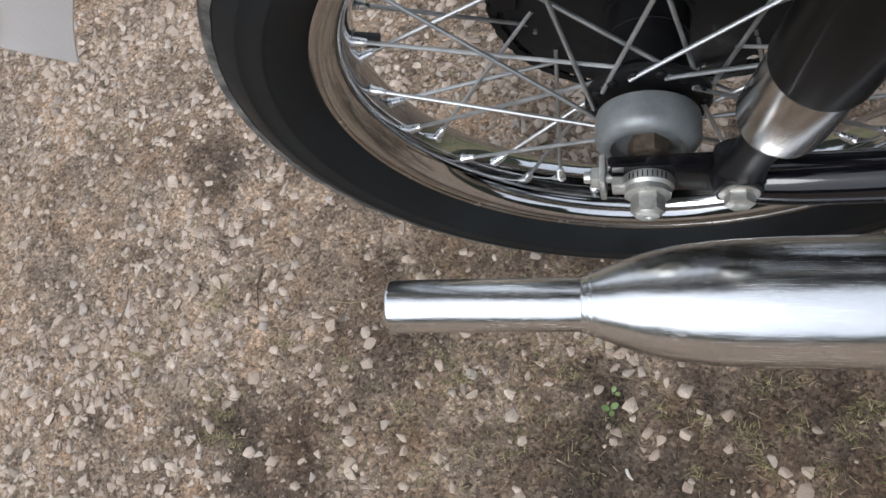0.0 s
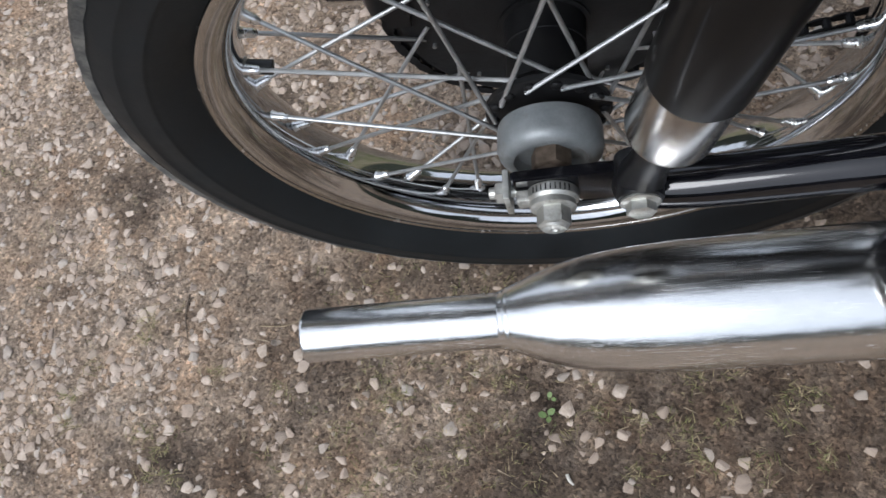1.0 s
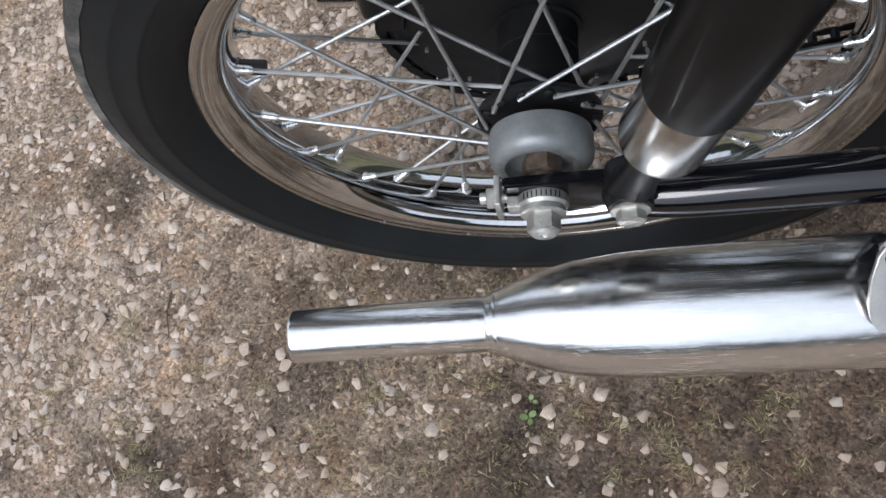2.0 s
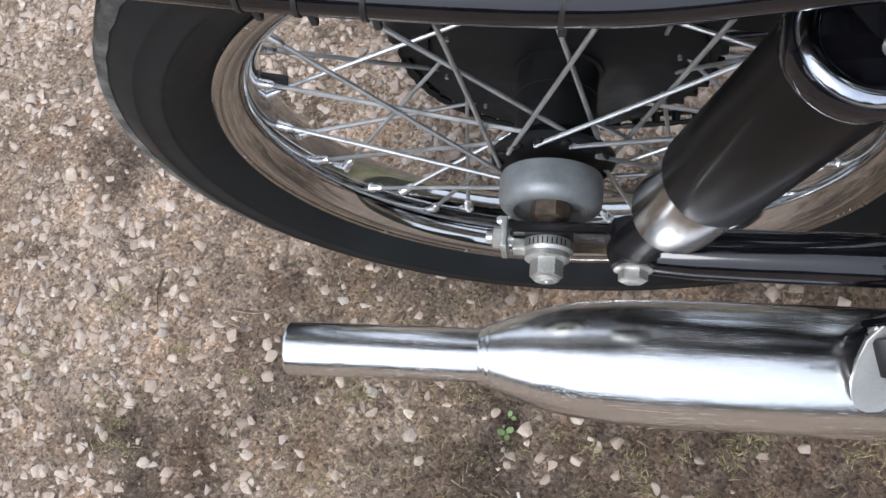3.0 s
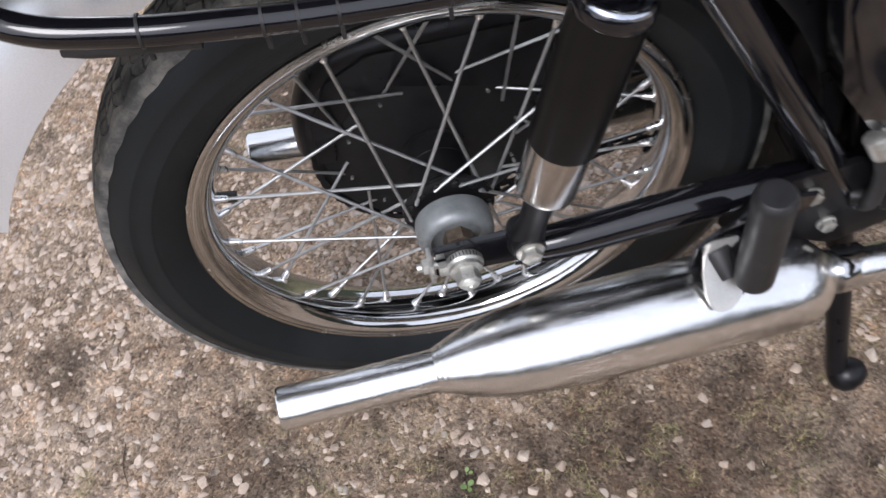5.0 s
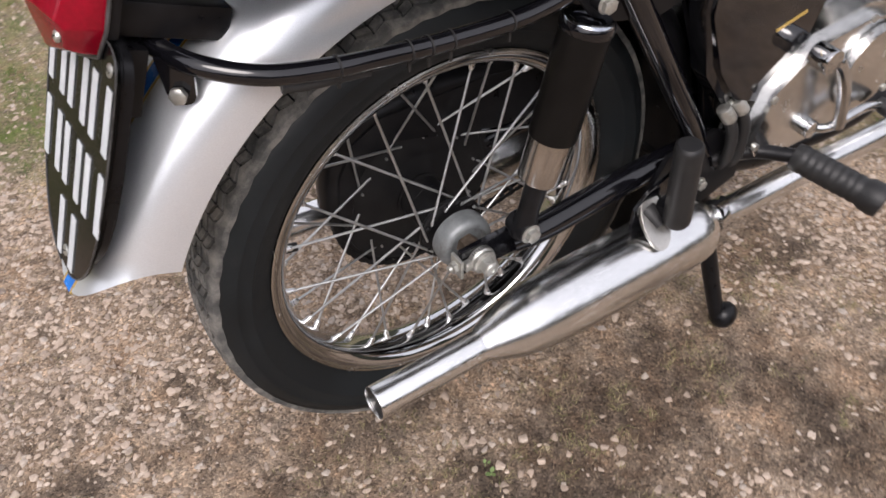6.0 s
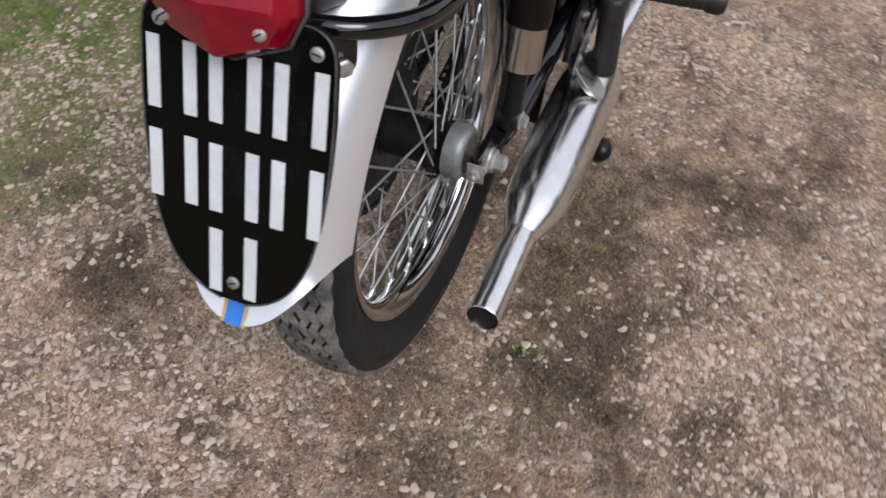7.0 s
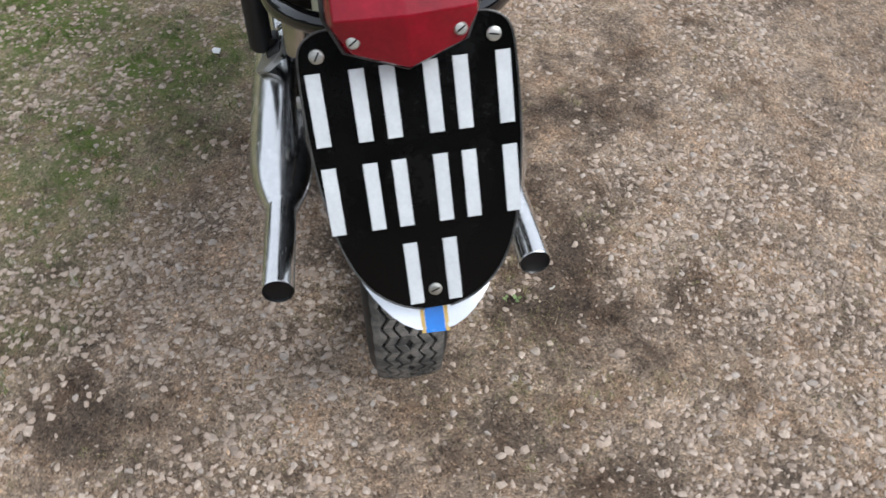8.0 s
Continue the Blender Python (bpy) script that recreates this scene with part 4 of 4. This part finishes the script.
def lens_geo():
    """A faceted lens: a sloping top face, a creased front and a pointed lower edge."""
    base = [(-0.0540, -0.115), (-0.0560, -0.026), (-0.045, -0.002), (0.0, 0.015), (0.045, -0.002), (0.0560, -0.026), (0.0540, -0.115)]
    side = [(-0.0535, -0.115, 0.016), (-0.0550, -0.026, 0.020), (-0.0440, -0.0025, 0.018), (0.0, 0.0142, 0.019), (0.0440, -0.0025, 0.018), (0.0550, -0.026, 0.020), (0.0535, -0.115, 0.016)]
    front = [(-0.048, -0.113, 0.024), (-0.0520, -0.0235, 0.033), (-0.0400, -0.0040, 0.0285), (0.0, 0.0105, 0.0300), (0.0400, -0.0040, 0.0285), (0.0520, -0.0235, 0.033), (0.048, -0.113, 0.024)]
    bm = bmesh.new()
    rings = [[bm.verts.new((x, y, 0.004)) for x, y in base], [bm.verts.new(p) for p in side], [bm.verts.new(p) for p in front]]
    top, mid, left, right = bm.verts.new((0, -0.113, 0.028)), bm.verts.new((0, -0.030, 0.0500)), bm.verts.new((-0.0510, -0.0300, 0.0410)), bm.verts.new((0.0510, -0.0300, 0.0410))
    for a, b in zip(rings, rings[1:]):
        for i in range(7):
            j = (i + 1) % 7
            if b is rings[2] and i == 0:
                bm.faces.new((a[0], b[0], left, b[1], a[1]))
            elif b is rings[2] and i == 5:
                bm.faces.new((a[5], b[5], right, b[6], a[6]))
            else:
                bm.faces.new((a[i], b[i], b[j], a[j]))
    r = rings[2]
    bm.faces.new((r[0], top, mid, left))
    bm.faces.new((top, r[6], right, mid))
    bm.faces.new((left, mid, r[3], r[2], r[1]))
    bm.faces.new((mid, right, r[5], r[4], r[3]))
    bm.faces.new((r[0], r[6], top))
    bm.faces.new(rings[0])
    bmesh.ops.recalc_face_normals(bm, faces=bm.faces[:])
    bm.verts.index_update()
    return beveled(bm, 0.0020, 3)


lamp = part("tail_lamp", block((0.112, 0.095, 0.012), PM @ Matrix.Translation((0, -0.066, 0.0)), 0.003), FRAME_BLACK, bike, "tail lamp with a red faceted lens")
part("lens", moved(lens_geo(), PM), LENS, lamp, "faceted red plastic lens")
part("lens_trim", tube([PM @ Vector(p) for p in ((-0.0560, -0.115, 0.005), (-0.0580, -0.027, 0.005), (-0.0465, -0.001, 0.005), (0.0, 0.0165, 0.005), (0.0465, -0.001, 0.005), (0.0580, -0.027, 0.005), (0.0560, -0.115, 0.005))], 0.0018, 8, 1), PLATE_RIM, lamp, "thin grey lens gasket")
for x in (-0.0385, 0.0385):
    part("lens_screw", moved(lathe([(0, 0.0051), (0.002, 0.0051), (0.0034, 0.0040), (0.0038, 0.002)], 24), PM @ Matrix.Translation((x, -0.0140, 0.0325))), ZINC, lamp, "slotted lens screw")
    part("screw_slot", block((0.0074, 0.0013, 0.0008), PM @ Matrix.Translation((x, -0.0140, 0.0361)) @ Matrix.Rotation(0.6, 4, "Z"), 0), GRIMY, lamp)

# ---- seat, side panel, engine and controls further forward
seat_out = [(-0.26, 0.765), (-0.20, 0.758), (-0.04, 0.735), (0.10, 0.692), (0.20, 0.682), (0.70, 0.700), (0.74, 0.80), (0.68, 0.845), (0.25, 0.835), (-0.20, 0.855), (-0.27, 0.835)]
part("seat", sheet(seat_out, 0.25, Matrix.Translation((0, 0.125, 0)) @ TURN_Y, 0.02), SEAT, bike, "black vinyl dual seat")
mirrored("seat_trim", tube([(-0.20, -0.126, 0.759), (-0.04, -0.1265, 0.738), (0.05, -0.1265, 0.703), (0.106, -0.1265, 0.6865), (0.160, -0.1265, 0.6805), (0.40, -0.127, 0.681), (0.70, -0.127, 0.699)], 0.0022, 10), PIPING, "cream trim along the seat's lower edge")
panel = [(0.255, 0.72), (0.27, 0.58), (0.295, 0.49), (0.335, 0.435), (0.385, 0.412), (0.43, 0.425), (0.455, 0.46), (0.47, 0.55), (0.475, 0.72)]
part("oil_tank", sheet(panel, 0.05, Matrix.Translation((0, -0.080, 0)) @ TURN_Y, 0.012), ENAMEL, bike, "glossy black oil tank")
part("side_panel", sheet(panel, 0.05, Matrix.Translation((0, 0.130, 0)) @ TURN_Y, 0.012), ENAMEL, bike, "glossy black side panel")
part("gold_line", block((0.05, 0.001, 0.004), Matrix.Translation((0.41, -0.1305, 0.53)) @ Matrix.Rotation(radians(-12), 4, "Y"), 0), GOLD, bike, "gold lining on the tank")
cover = [(0.365, 0.365), (0.385, 0.33), (0.44, 0.312), (0.56, 0.312), (0.64, 0.33), (0.69, 0.37), (0.695, 0.435), (0.65, 0.485), (0.56, 0.505), (0.46, 0.495), (0.39, 0.445)]
part("gearbox_cover", merge(sheet(cover, 0.06, Matrix.Translation((0, -0.085, 0)) @ TURN_Y, 0.014), sheet([(0.58 + 0.062 * math.cos(a), 0.415 + 0.062 * math.sin(a)) for a in np.linspace(0, 6.283, 32, endpoint=False)], 0.014, Matrix.Translation((0, -0.143, 0)) @ TURN_Y, 0.005)), ALLOY, bike, "polished alloy engine cover")
for x, z in ((0.39, 0.36), (0.45, 0.328), (0.56, 0.325), (0.65, 0.35), (0.46, 0.483), (0.56, 0.49), (0.40, 0.43)):
    part("cover_screw", moved(lathe([(0, 0.0055), (0.003, 0.0055), (0.004, 0.004), (0.004, 0.001)], 16), along((x, -0.1445, z), (0, -1, 0))), ZINC, bike)
part("crankcase", block((0.36, 0.17, 0.24), Matrix.Translation((0.56, 0.0, 0.395)), 0.03), ALLOY, bike, "alloy crankcase")
barrel = part("cylinder_barrel", rod((0.62, 0, 0.49), (0.62, 0, 0.69), 0.06, 32), ALLOY, bike, "finned alloy cylinder")
for k in range(11):
    part("fin", block((0.16, 0.17, 0.005), Matrix.Translation((0.62, 0, 0.53 + 0.013 * k)), 0.002), ALLOY, barrel)
part("kick_start", merge(tube([(0.465, -0.150, 0.473), (0.48, -0.166, 0.465), (0.505, -0.172, 0.415), (0.52, -0.172, 0.355)], 0.0085, 16), rod((0.460, -0.142, 0.475), (0.460, -0.172, 0.475), 0.017)), CHROME, bike, "chromed kick-start lever")
part("gear_lever", merge(tube([(0.485, -0.145, 0.355), (0.51, -0.164, 0.352), (0.57, -0.170, 0.362), (0.61, -0.172, 0.352)], 0.0065, 14), rod((0.485, -0.140, 0.355), (0.485, -0.160, 0.355), 0.013)), CHROME, bike, "chromed gear lever")
part("gear_rubber", rod((0.612, -0.165, 0.352), (0.614, -0.212, 0.345), 0.0105, 20, 0.3), RUBBER, bike, "black gear lever rubber")
F0, F1 = Vector((0.432, -0.176, 0.349)), Vector((0.466, -0.276, 0.334))
grip = [(0, 0.012), (0, 0.0165), (0.004, 0.0180)]
for k in range(8):
    grip += [(0.008 + 0.0105 * k, 0.0183), (0.0095 + 0.0105 * k, 0.0190), (0.0150 + 0.0105 * k, 0.0190), (0.0165 + 0.0105 * k, 0.0183)]
grip += [(0.094, 0.0185), (0.100, 0.0215), (0.116, 0.0225), (0.122, 0.0205), (0.124, 0.005)]
rest = mirrored("footrest", moved(lathe(grip, 32), along(F0, F1 - F0)), RUBBER, "ribbed black rubber rider footrest")
mirrored("footrest_arm", tube([(0.35, -0.112, 0.335), (0.40, -0.135, 0.342), (0.434, -0.180, 0.3485)], 0.010, 16), FRAME_BLACK, "", rest)
for k, (x, z0, z1) in enumerate(((0.352, 0.425, 0.325), (0.372, 0.43, 0.32))):
    part("rubber_hose", tube([(x - 0.012, -0.120, z0), (x, -0.132, z0 - 0.03), (x + 0.004, -0.132, z1 + 0.03), (x + 0.012, -0.118, z1)], 0.0078, 14), RUBBER, bike, "black rubber oil hose")
    part("hose_clip", rod((x - 0.014, -0.121, z0 + 0.004), (x - 0.004, -0.128, z0 - 0.014), 0.0098, 16), ZINC, bike, "plated hose clip")
part("hose_union", merge(rod((0.345, -0.118, 0.428), (0.375, -0.118, 0.428), 0.0055), hexnut((0.352, -0.118, 0.428), (1, 0, 0), 0.008, 0.010)), ZINC, bike, "plated pipe union")
# centre stand, down
stand = mirrored("centre_stand", merge(tube([(0.375, -0.085, 0.265), (0.392, -0.108, 0.17), (0.408, -0.145, 0.045), (0.413, -0.156, 0.016)], [0.013, 0.0135, 0.012, 0.012], 16),
         moved(lathe([(-0.017, 0.002), (-0.015, 0.011), (-0.007, 0.0185), (0.004, 0.0205), (0.015, 0.0175), (0.024, 0.011), (0.027, 0.002)], 20), Matrix.Translation((0.418, -0.158, 0.0165)) @ Matrix.Rotation(radians(70), 4, "Y"))), FRAME_BLACK, "black centre stand leg with foot")
part("stand_bar", rod((0.375, -0.10, 0.265), (0.375, 0.10, 0.265), 0.014), FRAME_BLACK, bike, "black centre stand cross bar")
for s in (-1, 1):
    part("frame_cradle", tube([(0.40, s * 0.09, 0.29), (0.52, s * 0.09, 0.255), (0.75, s * 0.09, 0.255), (0.88, s * 0.063, 0.40), (0.94, s * 0.03, 0.75)], 0.014, 16), FRAME_BLACK, bike, "black lower frame cradle")
part("brake_rod", rod((-0.03, 0.088, 0.325), (0.40, 0.10, 0.315), 0.0035, 10), RUST, bike, "thin rusty brake rod")
for s in (-1, 1):
    part("front_fork", merge(rod((1.30, s * 0.085, 0.313), (1.16, s * 0.085, 0.70), 0.021, 24), rod((1.175, s * 0.085, 0.66), (1.07, s * 0.085, 0.95), 0.017, 24)), ALLOY, bike, "polished front fork leg")

# ---------------------------------------------------------------- loose things on the ground
def pebble_proto(rng, corners, soft=0.0):
    """A crushed stone: the hull of a few corners, with worn edges where asked; its buried underside is left open."""
    bm = bmesh.new()
    for _ in range(corners):
        d = Vector(rng.normal(size=3)).normalized() * rng.uniform(0.86, 1.12)
        bm.verts.new((max(-0.9, min(0.9, d.x)), max(-0.9, min(0.9, d.y)), max(-0.75, min(0.75, d.z))))
    hull = bmesh.ops.convex_hull(bm, input=bm.verts[:])
    bmesh.ops.delete(bm, geom=[v for v in set(hull["geom_interior"] + hull["geom_unused"]) if isinstance(v, bmesh.types.BMVert)], context="VERTS")
    if soft:
        bmesh.ops.bevel(bm, geom=bm.edges[:], offset=soft, segments=1, affect="EDGES", clamp_overlap=True)
    bmesh.ops.triangulate(bm, faces=bm.faces[:])
    bmesh.ops.delete(bm, geom=[f for f in bm.faces if f.calc_center_median().z < -0.42], context="FACES")
    bm.verts.index_update()
    vs, fs = np.array([tuple(v.co) for v in bm.verts]), np.array([[v.index for v in f.verts] for f in bm.faces])
    bm.free()
    return vs, fs


def scatter(count, x0, x1, y0, y1, low, high, seed, corners, soft, density):
    """Many half-buried stones in one mesh."""
    rng = np.random.RandomState(seed)
    x, y = rng.uniform(x0, x1, count), rng.uniform(y0, y1, count)
    keep = rng.rand(count) < density(x, y)
    x, y = x[keep], y[keep]
    z, n = height(x, y), keep.sum()
    size = low * (high / low) ** (rng.rand(n) ** 1.5)
    sx, sy, sz = size * rng.uniform(0.8, 1.2, n), size * rng.uniform(0.70, 1.0, n), size * rng.uniform(0.42, 0.70, n)
    t, tl, sink = rng.uniform(0, 2 * math.pi, n), rng.uniform(-0.25, 0.25, n), rng.uniform(-0.62, -0.05, n)
    c, s = np.cos(t)[:, None], np.sin(t)[:, None]
    allv, allf, base = [], [], 0
    for k in range(24):
        v, f = pebble_proto(rng, corners, soft)
        i = np.arange(k, n, 24)
        wx, wy, wz = v[:, 0] * sx[i, None], v[:, 1] * sy[i, None], v[:, 2] * sz[i, None]
        w = np.stack([wx * c[i] - wy * s[i] + x[i, None], wx * s[i] + wy * c[i] + y[i, None], wz + tl[i, None] * wx + (z[i] + sz[i] * sink[i])[:, None]], -1)
        allv.append(w.reshape(-1, 3))
        allf.append((f[None] + (base + np.arange(len(i)) * len(v))[:, None, None]).reshape(-1, 3))
        base += len(i) * len(v)
    v, f = np.concatenate(allv), np.concatenate(allf)
    me = bpy.data.meshes.new("gravel")
    me.vertices.add(len(v))
    me.vertices.foreach_set("co", v.astype(np.float32).ravel())
    me.loops.add(f.size)
    me.loops.foreach_set("vertex_index", f.astype(np.int32).ravel())
    me.polygons.add(len(f))
    me.polygons.foreach_set("loop_start", (np.arange(len(f)) * 3).astype(np.int32))
    me.update(calc_edges=True)
    me.materials.append(STONES)
    me.shade_smooth()
    me.set_sharp_from_angle(angle=radians(32))
    return new("gravel", me)


def stony(x, y):
    """Gravel lies in drifts between the bare dark patches."""
    d = 0.24 + 1.2 * np.clip(1.5 * lattice_noise(x, y, 0.19, 31) + 0.9 * lattice_noise(x, y, 0.06, 32) - 0.78, 0, 1)
    bare = np.exp(-(((x - 0.14) / 0.42) ** 2 + ((y + 0.22) / 0.16) ** 2))
    worn = np.exp(-(((x - 0.46) / 0.34) ** 2 + ((y + 0.44) / 0.24) ** 2))
    return np.clip(d * (1 - 0.80 * dark_earth(x, y)) * (1 - 0.82 * bare) * (1 - 0.6 * worn) * (1 - 0.35 * mossy(x, y)), 0, 1)


def outside(x, y):
    return np.where((x > -1.0) & (x < 0.95) & (y > -0.85) & (y < 1.0), 0.0, 1.0)


tagged(scatter(33000, -1.0, 0.95, -0.85, 1.0, 0.0044, 0.0112, 41, 13, 0.15, stony), "pale pinkish gravel stones half sunk in the earth", "gravel", kind="stuff")
tagged(scatter(50000, -1.5, 2.6, -1.6, 2.0, 0.0044, 0.0108, 43, 11, 0.0, lambda x, y: outside(x, y) * stony(x, y)), "pale pinkish gravel stones further off", "gravel", kind="stuff")
tagged(scatter(95000, -1.1, 1.6, -1.1, 1.4, 0.0013, 0.0038, 42, 9, 0.0, lambda x, y: np.clip(stony(x, y) * 0.9 + 0.02, 0, 1)), "small pale gravel chips in the earth", "gravel", kind="stuff")

# single larger stones beside the bike
rng = np.random.RandomState(77)
stone_meshes = []
for k in range(10):
    v, f = pebble_proto(rng, 15, 0.10)
    stone_meshes.append(make_mesh("stone", ((v * (1.0, rng.uniform(0.7, 0.95), rng.uniform(0.5, 0.7))).tolist(), [tuple(q) for q in f.tolist()]), STONE_ONE))
beside = [(-0.41, -0.03), (-0.58, -0.06), (-0.41, -0.06), (-0.51, -0.10), (-0.53, -0.12), (-0.52, -0.12), (-0.47, -0.09), (-0.46, -0.10), (-0.37, -0.10), (-0.43, -0.10), (-0.43, -0.09), (-0.56, -0.11), (-0.46, -0.16), (-0.45, -0.18), (-0.35, -0.16), (-0.30, -0.14), (-0.24, -0.16), (-0.23, -0.15), (-0.22, -0.14), (-0.32, -0.19), (-0.34, -0.18), (-0.34, -0.20), (-0.58, -0.20), (-0.60, -0.18), (-0.42, -0.24), (-0.57, -0.18), (-0.25, -0.23), (-0.25, -0.04), (-0.39, -0.11), (-0.45, -0.12), (-0.01, -0.14), (0.03, -0.20), (0.07, -0.18), (0.07, -0.21), (0.00, -0.22), (0.21, -0.18), (0.15, -0.19), (0.25, -0.17), (0.25, -0.22), (0.14, -0.23), (0.12, -0.23), (0.11, -0.22), (0.28, -0.23)]
known = [(x, y, rng.uniform(0.0068, 0.0095)) for x, y in beside] + [(-0.533, -0.097, 0.010), (-0.60, 0.156, 0.010), (0.137, -0.248, 0.014), (-0.162, -0.312, 0.012), (-0.062, -0.099, 0.009)]
while len(known) < 298:
    x, y = rng.uniform(-0.95, 0.85), rng.uniform(-0.75, 0.75)
    if rng.rand() > float(stony(x, y)) + 0.1:
        continue
    known.append((x, y, 0.0068 * 1.5 ** rng.rand()))
for x, y, s in known:
    m = Matrix.Translation((x, y, float(height(x, y)) - s * 0.10)) @ Euler((rng.uniform(-0.3, 0.3), rng.uniform(-0.3, 0.3), rng.uniform(0, 6.28))).to_matrix().to_4x4() @ Matrix.Scale(s, 4)
    part("stone", stone_meshes[rng.randint(10)], None, ground, m=m)


def blades(seed, tufts, spread, length, name, label, category, material, weight, lean=(0.5, 1.3), width=0.0008, spots=()):
    rng = np.random.RandomState(seed)
    vs, fs = [], []
    placed = 0
    while placed < tufts:
        x, y = rng.uniform(-1.2, 1.7), rng.uniform(-1.2, 1.6)
        if spots:
            x, y = spots[placed % len(spots)]
            x, y = x + rng.normal(0, 0.004), y + rng.normal(0, 0.004)
        elif rng.rand() > weight(x, y):
            continue
        placed += 1
        for _ in range(rng.randint(*spread)):
            px, py = x + rng.normal(0, 0.007), y + rng.normal(0, 0.005)
            a, ln, tilt = rng.uniform(0, 6.28), length * rng.uniform(0.5, 1.4), rng.uniform(*lean)
            d, side = np.array([math.cos(a), math.sin(a)]), np.array([-math.sin(a), math.cos(a)])
            z, b = float(height(px, py)) - 0.001, len(vs)
            for s in (0, 0.4, 0.75, 1.0):
                w = width * (1 - 0.85 * s)
                reach, up = ln * s * math.sin(tilt * (0.4 + 0.6 * s)), ln * s * math.cos(tilt * (0.4 + 0.6 * s))
                for e in (-1, 1):
                    vs.append((px + d[0] * reach + e * side[0] * w, py + d[1] * reach + e * side[1] * w, z + max(up, 0.001)))
            fs += [(b + 2 * k, b + 2 * k + 1, b + 2 * k + 3, b + 2 * k + 2) for k in range(3)]
    return tagged(new(name, make_mesh(name, (vs, fs), material)), label, category, kind="stuff")


def tuft_weight(x, y):
    bare = math.exp(-(((x - 0.25) / 0.5) ** 2 + ((y + 0.2) / 0.22) ** 2))
    clump = float(lattice_noise(x, y, 0.11, 55))
    return min(1.0, max(0.0, clump - 0.50) * 2.2 * (0.25 + 1.4 * bare) + 0.02)


# single tufts beside the silencer
TUFTS = [(0.1, -0.15), (0.05, -0.19), (0.09, -0.19), (0.09, -0.21), (0.13, -0.18), (0.18, -0.17), (0.21, -0.17), (0.16, -0.23), (0.21, -0.23), (0.04, -0.23), (-0.03, -0.19), (0.18, -0.19), (0.3, -0.17), (0.1, -0.23), (0.01, -0.18), (-0.4, -0.12), (-0.48, -0.07), (-0.55, -0.1), (-0.48, -0.18), (-0.46, -0.2), (-0.44, -0.23), (-0.25, -0.19), (-0.19, -0.15), (-0.49, -0.06), (-0.58, -0.14), (-0.57, -0.17), (-0.47, -0.23), (-0.33, -0.14), (-0.23, -0.25), (0.63, -0.25), (0.57, -0.27), (0.42, -0.28), (0.49, -0.19), (0.47, -0.38), (0.43, -0.39), (0.34, -0.0), (0.24, -0.01)]
blades(60, 2 * len(TUFTS), (10, 18), 0.0115, "grass", "yellow-green grass tufts in the bare earth", "grass", GRASS, None, width=0.0005, spots=TUFTS)
blades(61, 2600, (4, 9), 0.0088, "grass", "short yellow-green grass tufts between the stones", "grass", GRASS, tuft_weight, width=0.0005)
blades(62, 3600, (6, 13), 0.015, "grass", "thin mossy grass on the far side", "grass", MOSS_GRASS, lambda x, y: float(mossy(np.float64(x), np.float64(y))) * float(lattice_noise(x, y, 0.07, 56)))
blades(63, 1800, (1, 3), 0.012, "straw", "dry straw bits lying on the earth", "straw", STRAW, lambda x, y: 0.6, (1.35, 1.55), 0.0007)

# clover seedling beside the silencer
clover = tagged(new("clover"), "small green clover seedling in bare earth", "plant")
clover.location = (-0.043, -0.174, float(height(-0.043, -0.174)))
leaf = [(0.0055 * math.cos(a) + 0.005, 0.0042 * math.sin(a)) for a in np.linspace(0, 6.283, 14, endpoint=False)]
for dx, dy, spin, sc in ((0.004, 0.012, 60, 0.8), (0.007, 0.010, -10, 0.7), (0.003, -0.004, 25, 1.1), (0.001, -0.006, 165, 1.1), (0.004, -0.007, 260, 0.9)):
    part("leaf", sheet(leaf, 0.0004, Matrix.Translation((dx, dy, 0.007)) @ Matrix.Rotation(radians(spin), 4, "Z") @ Matrix.Rotation(radians(-18), 4, "Y") @ Matrix.Scale(sc * 0.7, 4), 0), PETAL, clover)
part("stem", merge(tube([(0.004, 0.011, -0.002), (0.004, 0.011, 0.007)], 0.0007, 6, 1), tube([(0.003, -0.005, -0.002), (0.003, -0.005, 0.007)], 0.0007, 6, 1)), PETAL, clover)

# twigs and a scrap of paper lying on the earth
for (x0, y0), (x1, y1), r, mat, note in (
        ((-0.351, -0.070), (-0.295, -0.063), 0.0007, STRAW, "thin dry straw stalk on the earth"),
        ((-0.305, -0.275), (-0.324, -0.314), 0.0010, STRAW, "dry forked twig on the earth"),
        ((-0.438, -0.028), (-0.437, -0.079), 0.0009, RUST, "thin dark twig on the earth"),
        ((-0.025, -0.236), (-0.019, -0.246), 0.0016, PIPING, "short pale stick on the earth"),
        ):
    mx, my = (x0 + x1) / 2 + 0.1 * (y1 - y0), (y0 + y1) / 2 - 0.1 * (x1 - x0)
    tagged(new("twig", make_mesh("twig", tube([(x, y, float(height(x, y)) + 0.003) for x, y in ((x0, y0), (mx, my), (x1, y1))], [r, r, r * 0.6], 7, 4), mat)), note, "twig")
scrap = [(-0.010, -0.007), (0.008, -0.009), (0.011, 0.005), (0.002, 0.009), (-0.009, 0.006)]
tagged(new("paper_scrap", make_mesh("paper_scrap", sheet(scrap, 0.0015, Matrix.Translation((0.715, 0.317, float(height(0.715, 0.317)) + 0.005)) @ Matrix.Rotation(0.2, 4, "X"), 0), PAPER)), "small white paper scrap on the gravel", "paper")
